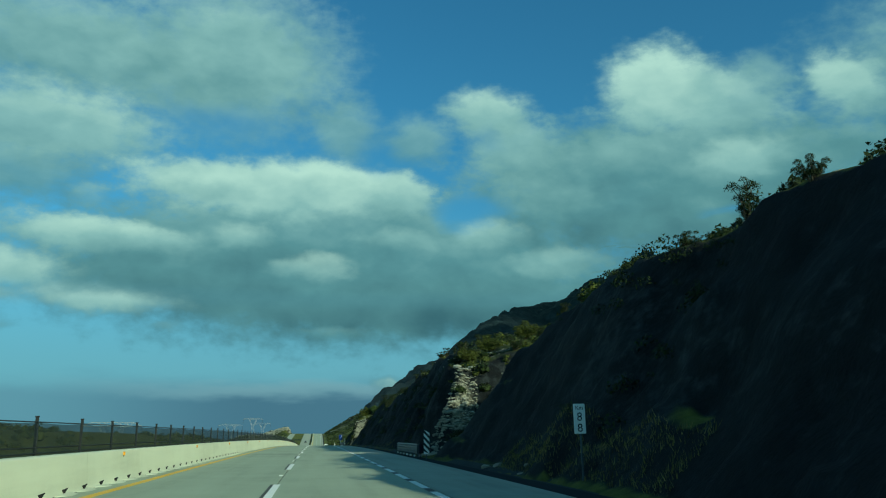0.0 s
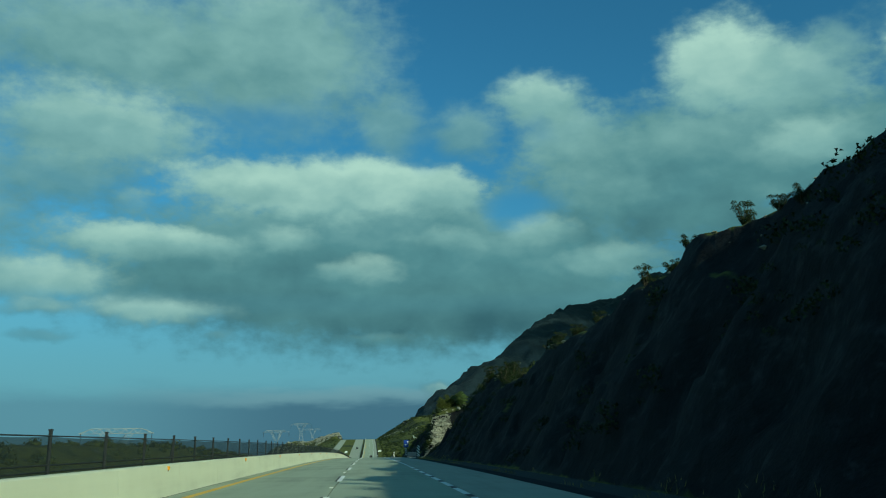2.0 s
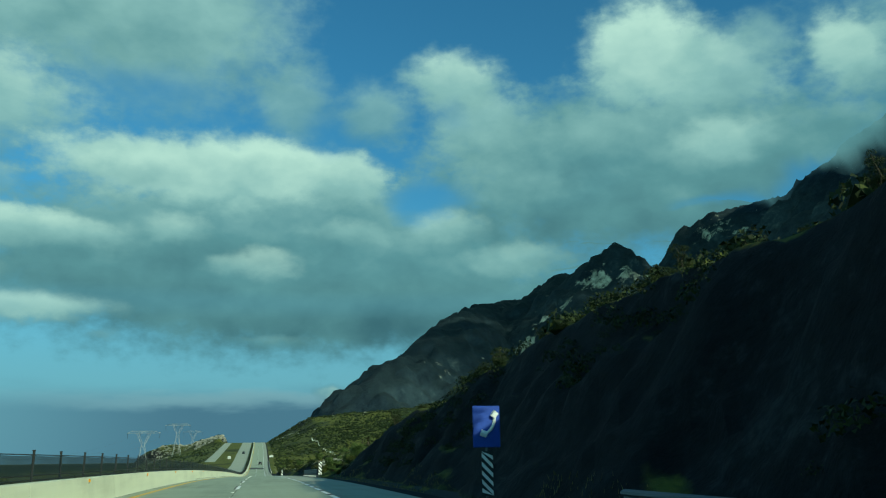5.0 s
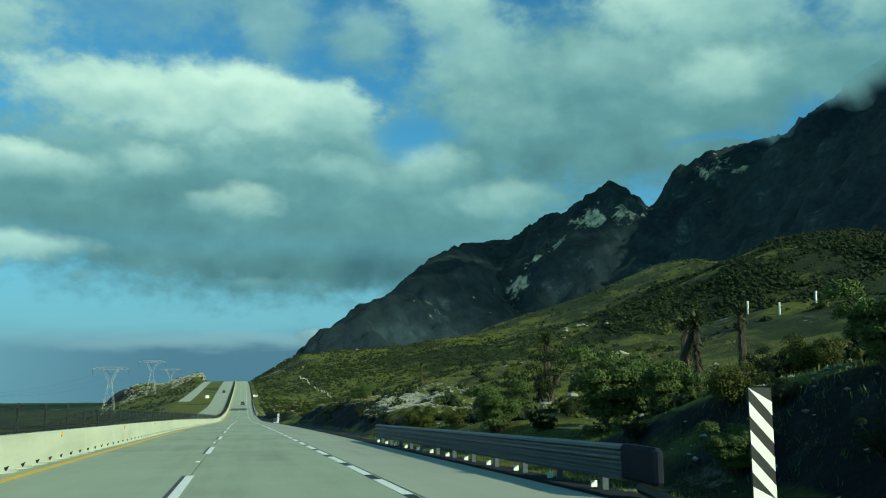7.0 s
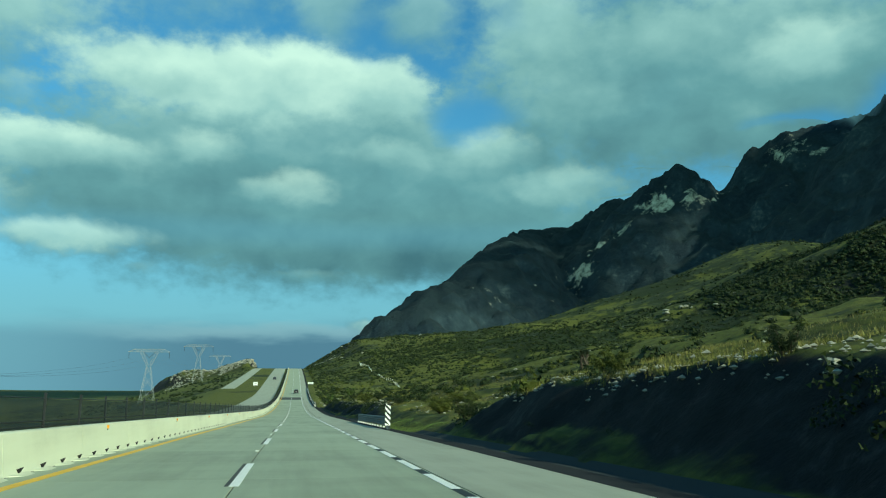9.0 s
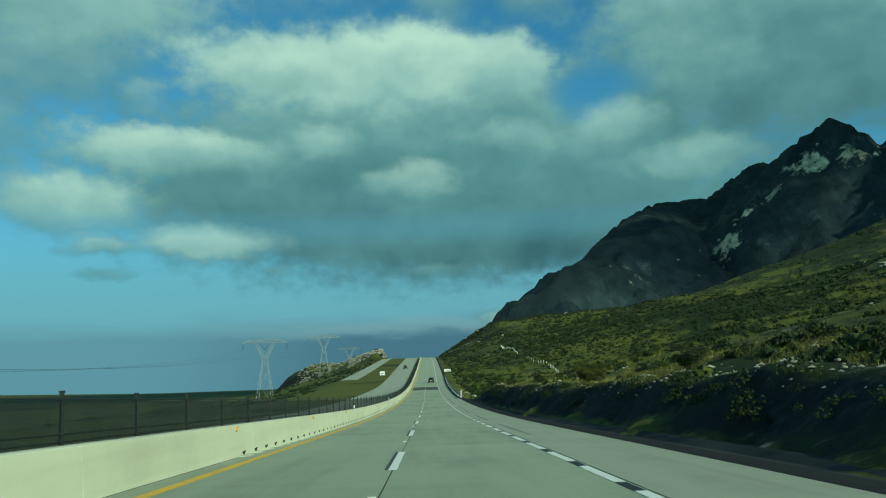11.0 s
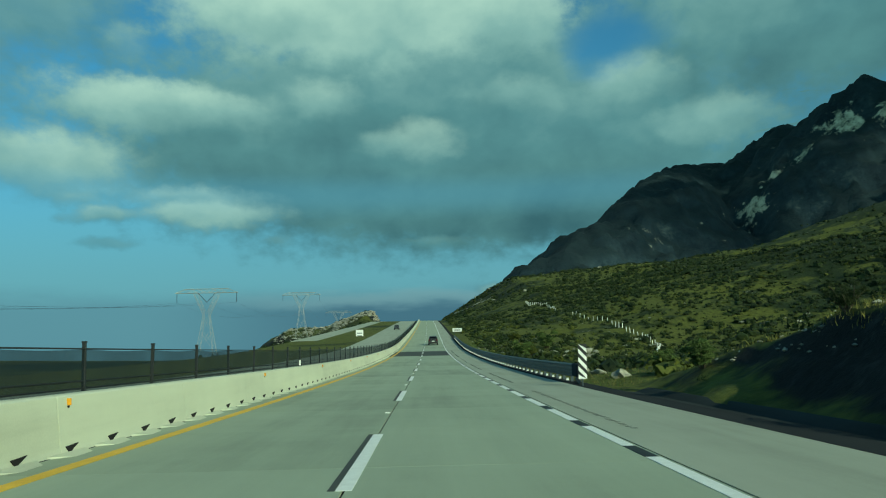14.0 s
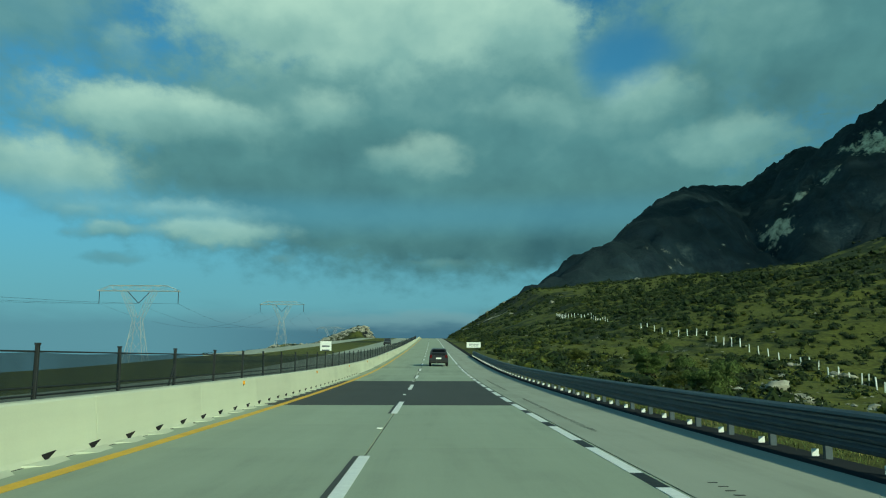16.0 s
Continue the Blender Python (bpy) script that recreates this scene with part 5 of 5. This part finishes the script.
def plants():
    rnd = random.Random(77)
    for y in np.concatenate([np.arange(-6, 46, 2.3), np.arange(60, 162, 2.6), np.arange(196, 256, 3.2), np.arange(146, 166, 1.6)]):
        yy = float(y) + rnd.uniform(-.8, .8)
        e, h = cut_edge(yy)
        plant((SH_A, SH_B, SH_A, SH_B)[rnd.randrange(4)], float(e) + rnd.uniform(-.3, 2.2), yy, rnd.uniform(.28, .62) * (1.35 if 144 < yy < 168 else 1), rnd.uniform(0, 360))
    for u, y, s, p in ((11.8, 58.8, .6, SH_C), (13.5, 60.5, .7, SH_C), (15, 58, .8, SH_A), (17, 63, .8, SH_C), (14.5, 55, .6, SH_A), (16.5, 57, .8, SH_A), (11.5, 192.5, .9, SH_C), (12.6, 194, 1.0, SH_C), (14.2, 192, .7, SH_D), (9.2, 187.6, .4, SH_C), (13, 187, .7, SH_A), (15.5, 188, .9, SH_A), (17.5, 190, 1.0, SH_A), (14.5, 183, .7, SH_A), (18, 185, .9, SH_A), (13, 179, .6, SH_A), (16, 180, .8, SH_A),
                       (14.0, 293.5, 1.25, SH_B), (13.2, 296, 1.15, SH_A), (11.6, 281.5, .8, SH_D), (12.2, 279.6, .55, SH_D), (16.5, 277, .6, SH_A), (20, 284, .9, SH_A), (22, 276, 1.0, SH_B),
                       (9.4, 276, .45, SH_A), (9.3, 268.5, .4, SH_A), (10.6, 269.5, .5, SH_D), (12.2, 270.5, .6, SH_A), (10.2, 272, .45, SH_A), (8.9, 271.3, .3, SH_D), (13.6, 268, .6, SH_A), (15.5, 270, .8, SH_B), (18.5, 273.5, .8, SH_A), (13.0, 274.5, .5, SH_C), (10.6, 274, .5, SH_C), (10.2, 284, .55, SH_A), (12.4, 287, .6, SH_A), (13.8, 282, .55, SH_C), (15, 279, .7, SH_A), (14.5, 272, .6, SH_A), (17, 270, .7, SH_C), (11.6, 291, .55, SH_A), (10, 294, .5, SH_C), (9.6, 287, .6, SH_D), (9.2, 298, .7, SH_C), (10.4, 303, .6, SH_A), (9.0, 305, .4, SH_A), (9.2, 308, .5, SH_A), (9.0, 311, .45, SH_A), (9.4, 313.5, .5, SH_B), (9.1, 316, .5, SH_A), (9.6, 319, .55, SH_A), (9.8, 322, .5, SH_A), (10.8, 326, .45, SH_D), (11.5, 337, .42, SH_D), (11, 350, .5, SH_A), (11.6, 361, .5, SH_C), (9.6, 376, .8, SH_A),
                       (12, 397, .8, SH_C), (15, 404, .9, SH_C), (11.6, 420, .7, SH_A), (12.2, 447, .8, SH_A), (12.4, 470, .9, SH_C), (12.6, 500, .8, SH_A), (12, 525, .8, SH_A), (11, 545, .55, SH_A), (9.4, 551, .32, SH_D), (10.8, 560, .34, SH_D),
                       (14, 640, .8, SH_D), (17, 655, .9, SH_C), (11.5, 668, .7, SH_A), (24, 690, 1.2, SH_D), (30, 700, 1.2, SH_A), (20, 710, 1.1, SH_C)):
        plant(p, u, y, s, rnd.uniform(0, 360))


plants()


def yucca(height, heads, seed):
    """Palm-like tree yucca: rough trunk with a skirt of dead leaves and spiky heads."""
    rnd = random.Random(seed)
    top = empty("yucca")
    tagged(top, "tall tree yucca with a shaggy trunk and spiky crown", "tree", group="tree yuccas")
    tips = []
    bm = bmesh.new()
    fork = Vector((rnd.uniform(-.1, .1), 0, height * .55))
    limb(bm, (0, 0, -.3), fork, .22, .16, .04, rnd)
    part("trunk", bm, M_BARK, top)
    for i in range(heads):
        bm = bmesh.new()
        e = Vector((rnd.uniform(-.6, .6) * (heads > 1), rnd.uniform(-.5, .5) * (heads > 1), height * rnd.uniform(.82, 1.0)))
        limb(bm, fork, e, .15, .09, .05, rnd)
        tips.append(e)
        part("branch", bm, M_BARK, top)
    crown, skirt = [], []
    for e in tips:
        for lot, n, lo, hi, ln in ((crown, 220, -.5, 1.0, .55), (skirt, 460, -2.6, -.7, .44)):
            for _ in range(n):
                a, t = rnd.uniform(0, 6.283), rnd.uniform(lo, hi)
                d = Vector((math.cos(a), math.sin(a), t)).normalized() * ln * rnd.uniform(.7, 1.1)
                p = e + Vector((0, 0, rnd.uniform(-.3, .1) if lot is crown else -rnd.uniform(.15, height * .55)))
                s = Vector((-math.sin(a), math.cos(a), 0)) * .045
                lot += [p - s, p + s, p + d]
    for name, lot, mat in (("crown", crown, M_YUCCA), ("dead_leaf_skirt", skirt, M_BARK)):
        ob = new(name, fast_mesh(name, np.array([tuple(v) for v in lot]), 3, mat))
        ob.parent = top
    return top


Y1, Y2, Y3 = yucca(3.1, 1, 61), yucca(3.6, 2, 62), yucca(4.4, 4, 63)
plant(Y1, 15.0, 296, 1.0, 20)
plant(Y2, 15.6, 284.5, .95, 70)
plant(Y1, 19.5, 287, .9, 140)
plant(Y3, 17.5, 276.5, .75, 10)
plant(Y1, 21.0, 352, .8, 250)
plant(Y2, 24.0, 398, .8, 200)


# ---- lane marks and slabs ----
def road_marks():
    def bar(name, w, l, z, mat):
        bm = box_bm((-w / 2, -l / 2, .001), (w / 2, l / 2, z))
        me = bpy.data.meshes.new(name)
        bm.to_mesh(me)
        bm.free()
        me.materials.append(mat)
        return me

    dash, shade = bar("lane_dash", .16, 5.6, .006, M_WHITE), bar("contrast_strip", .07, 5.6, .004, M_ASPHALT)
    for k in range(-1, 66):
        y = 15 * k
        y = y + float(np.interp(y, [0, 74, 148, 259, 333, 425, 462, 600], [1.6, .2, -1.2, 1.6, 3.1, 7, 8.4, 8.3])) + 2.8
        piece("lane_dash", dash, road, road_pose(0, y, 5.6))
        piece("contrast_strip", shade, road, road_pose(-.125, y, 5.6))
    edge, gap = bar("edge_dash", .17, 3.0, .006, M_WHITE), bar("contrast_strip", .17, 1.2, .005, M_BLACK)
    for k in range(165):
        y = -8 + 4.2 * k
        piece("edge_dash", edge, road, road_pose(3.52, y, 3.0))
        piece("contrast_strip", gap, road, road_pose(3.52, y + 2.1, 1.2))
    stud = bar("road_stud", .11, .11, .02, M_WHITE)
    for k in range(45):
        y = 15 * k
        y = y + float(np.interp(y, [0, 74, 148, 259, 333, 425, 462, 600], [1.6, .2, -1.2, 1.6, 3.1, 7, 8.4, 8.3])) - 4.6
        piece("road_stud", stud, road, road_pose(-.08, y, 1))
    bm = bmesh.new()
    for k in range(720):
        y = 440 + .3 * k
        if (k // 22) % 3 == 2:
            continue
        m = road_pose(4.2 + .02 * math.sin(k * 1.7), y, .6)
        add_box(bm, (-.055, -.022, .001), (.055, .022, .004), m)
    part("rumble_groove", bm, M_ASPHALT, road)["kind"] = "stuff"
    far_w = new("edge_line", sweep("edge_line", [(3.44, .006), (3.44, .001), (3.6, .001), (3.6, .006)], 686, 1230, 6, M_WHITE))
    far_w.parent = road


road_marks()


def slabs():
    def slab(name, w, l, mat):
        bm = box_bm((-w / 2, -l / 2, -.028), (w / 2, l / 2, 0))
        me = bpy.data.meshes.new(name)
        bm.to_mesh(me)
        bm.free()
        me.materials.append(mat)
        return me

    a, b = slab("slab", 4.475, 4.99, M_SLAB), slab("slab", 3.63, 4.99, M_SLAB)
    for k in range(147):
        y = -47.5 + 5 * k
        piece("slab", a, road, road_pose(-2.2575, y, 5))
        piece("slab", b, road, road_pose(1.83, y, 5))


slabs()
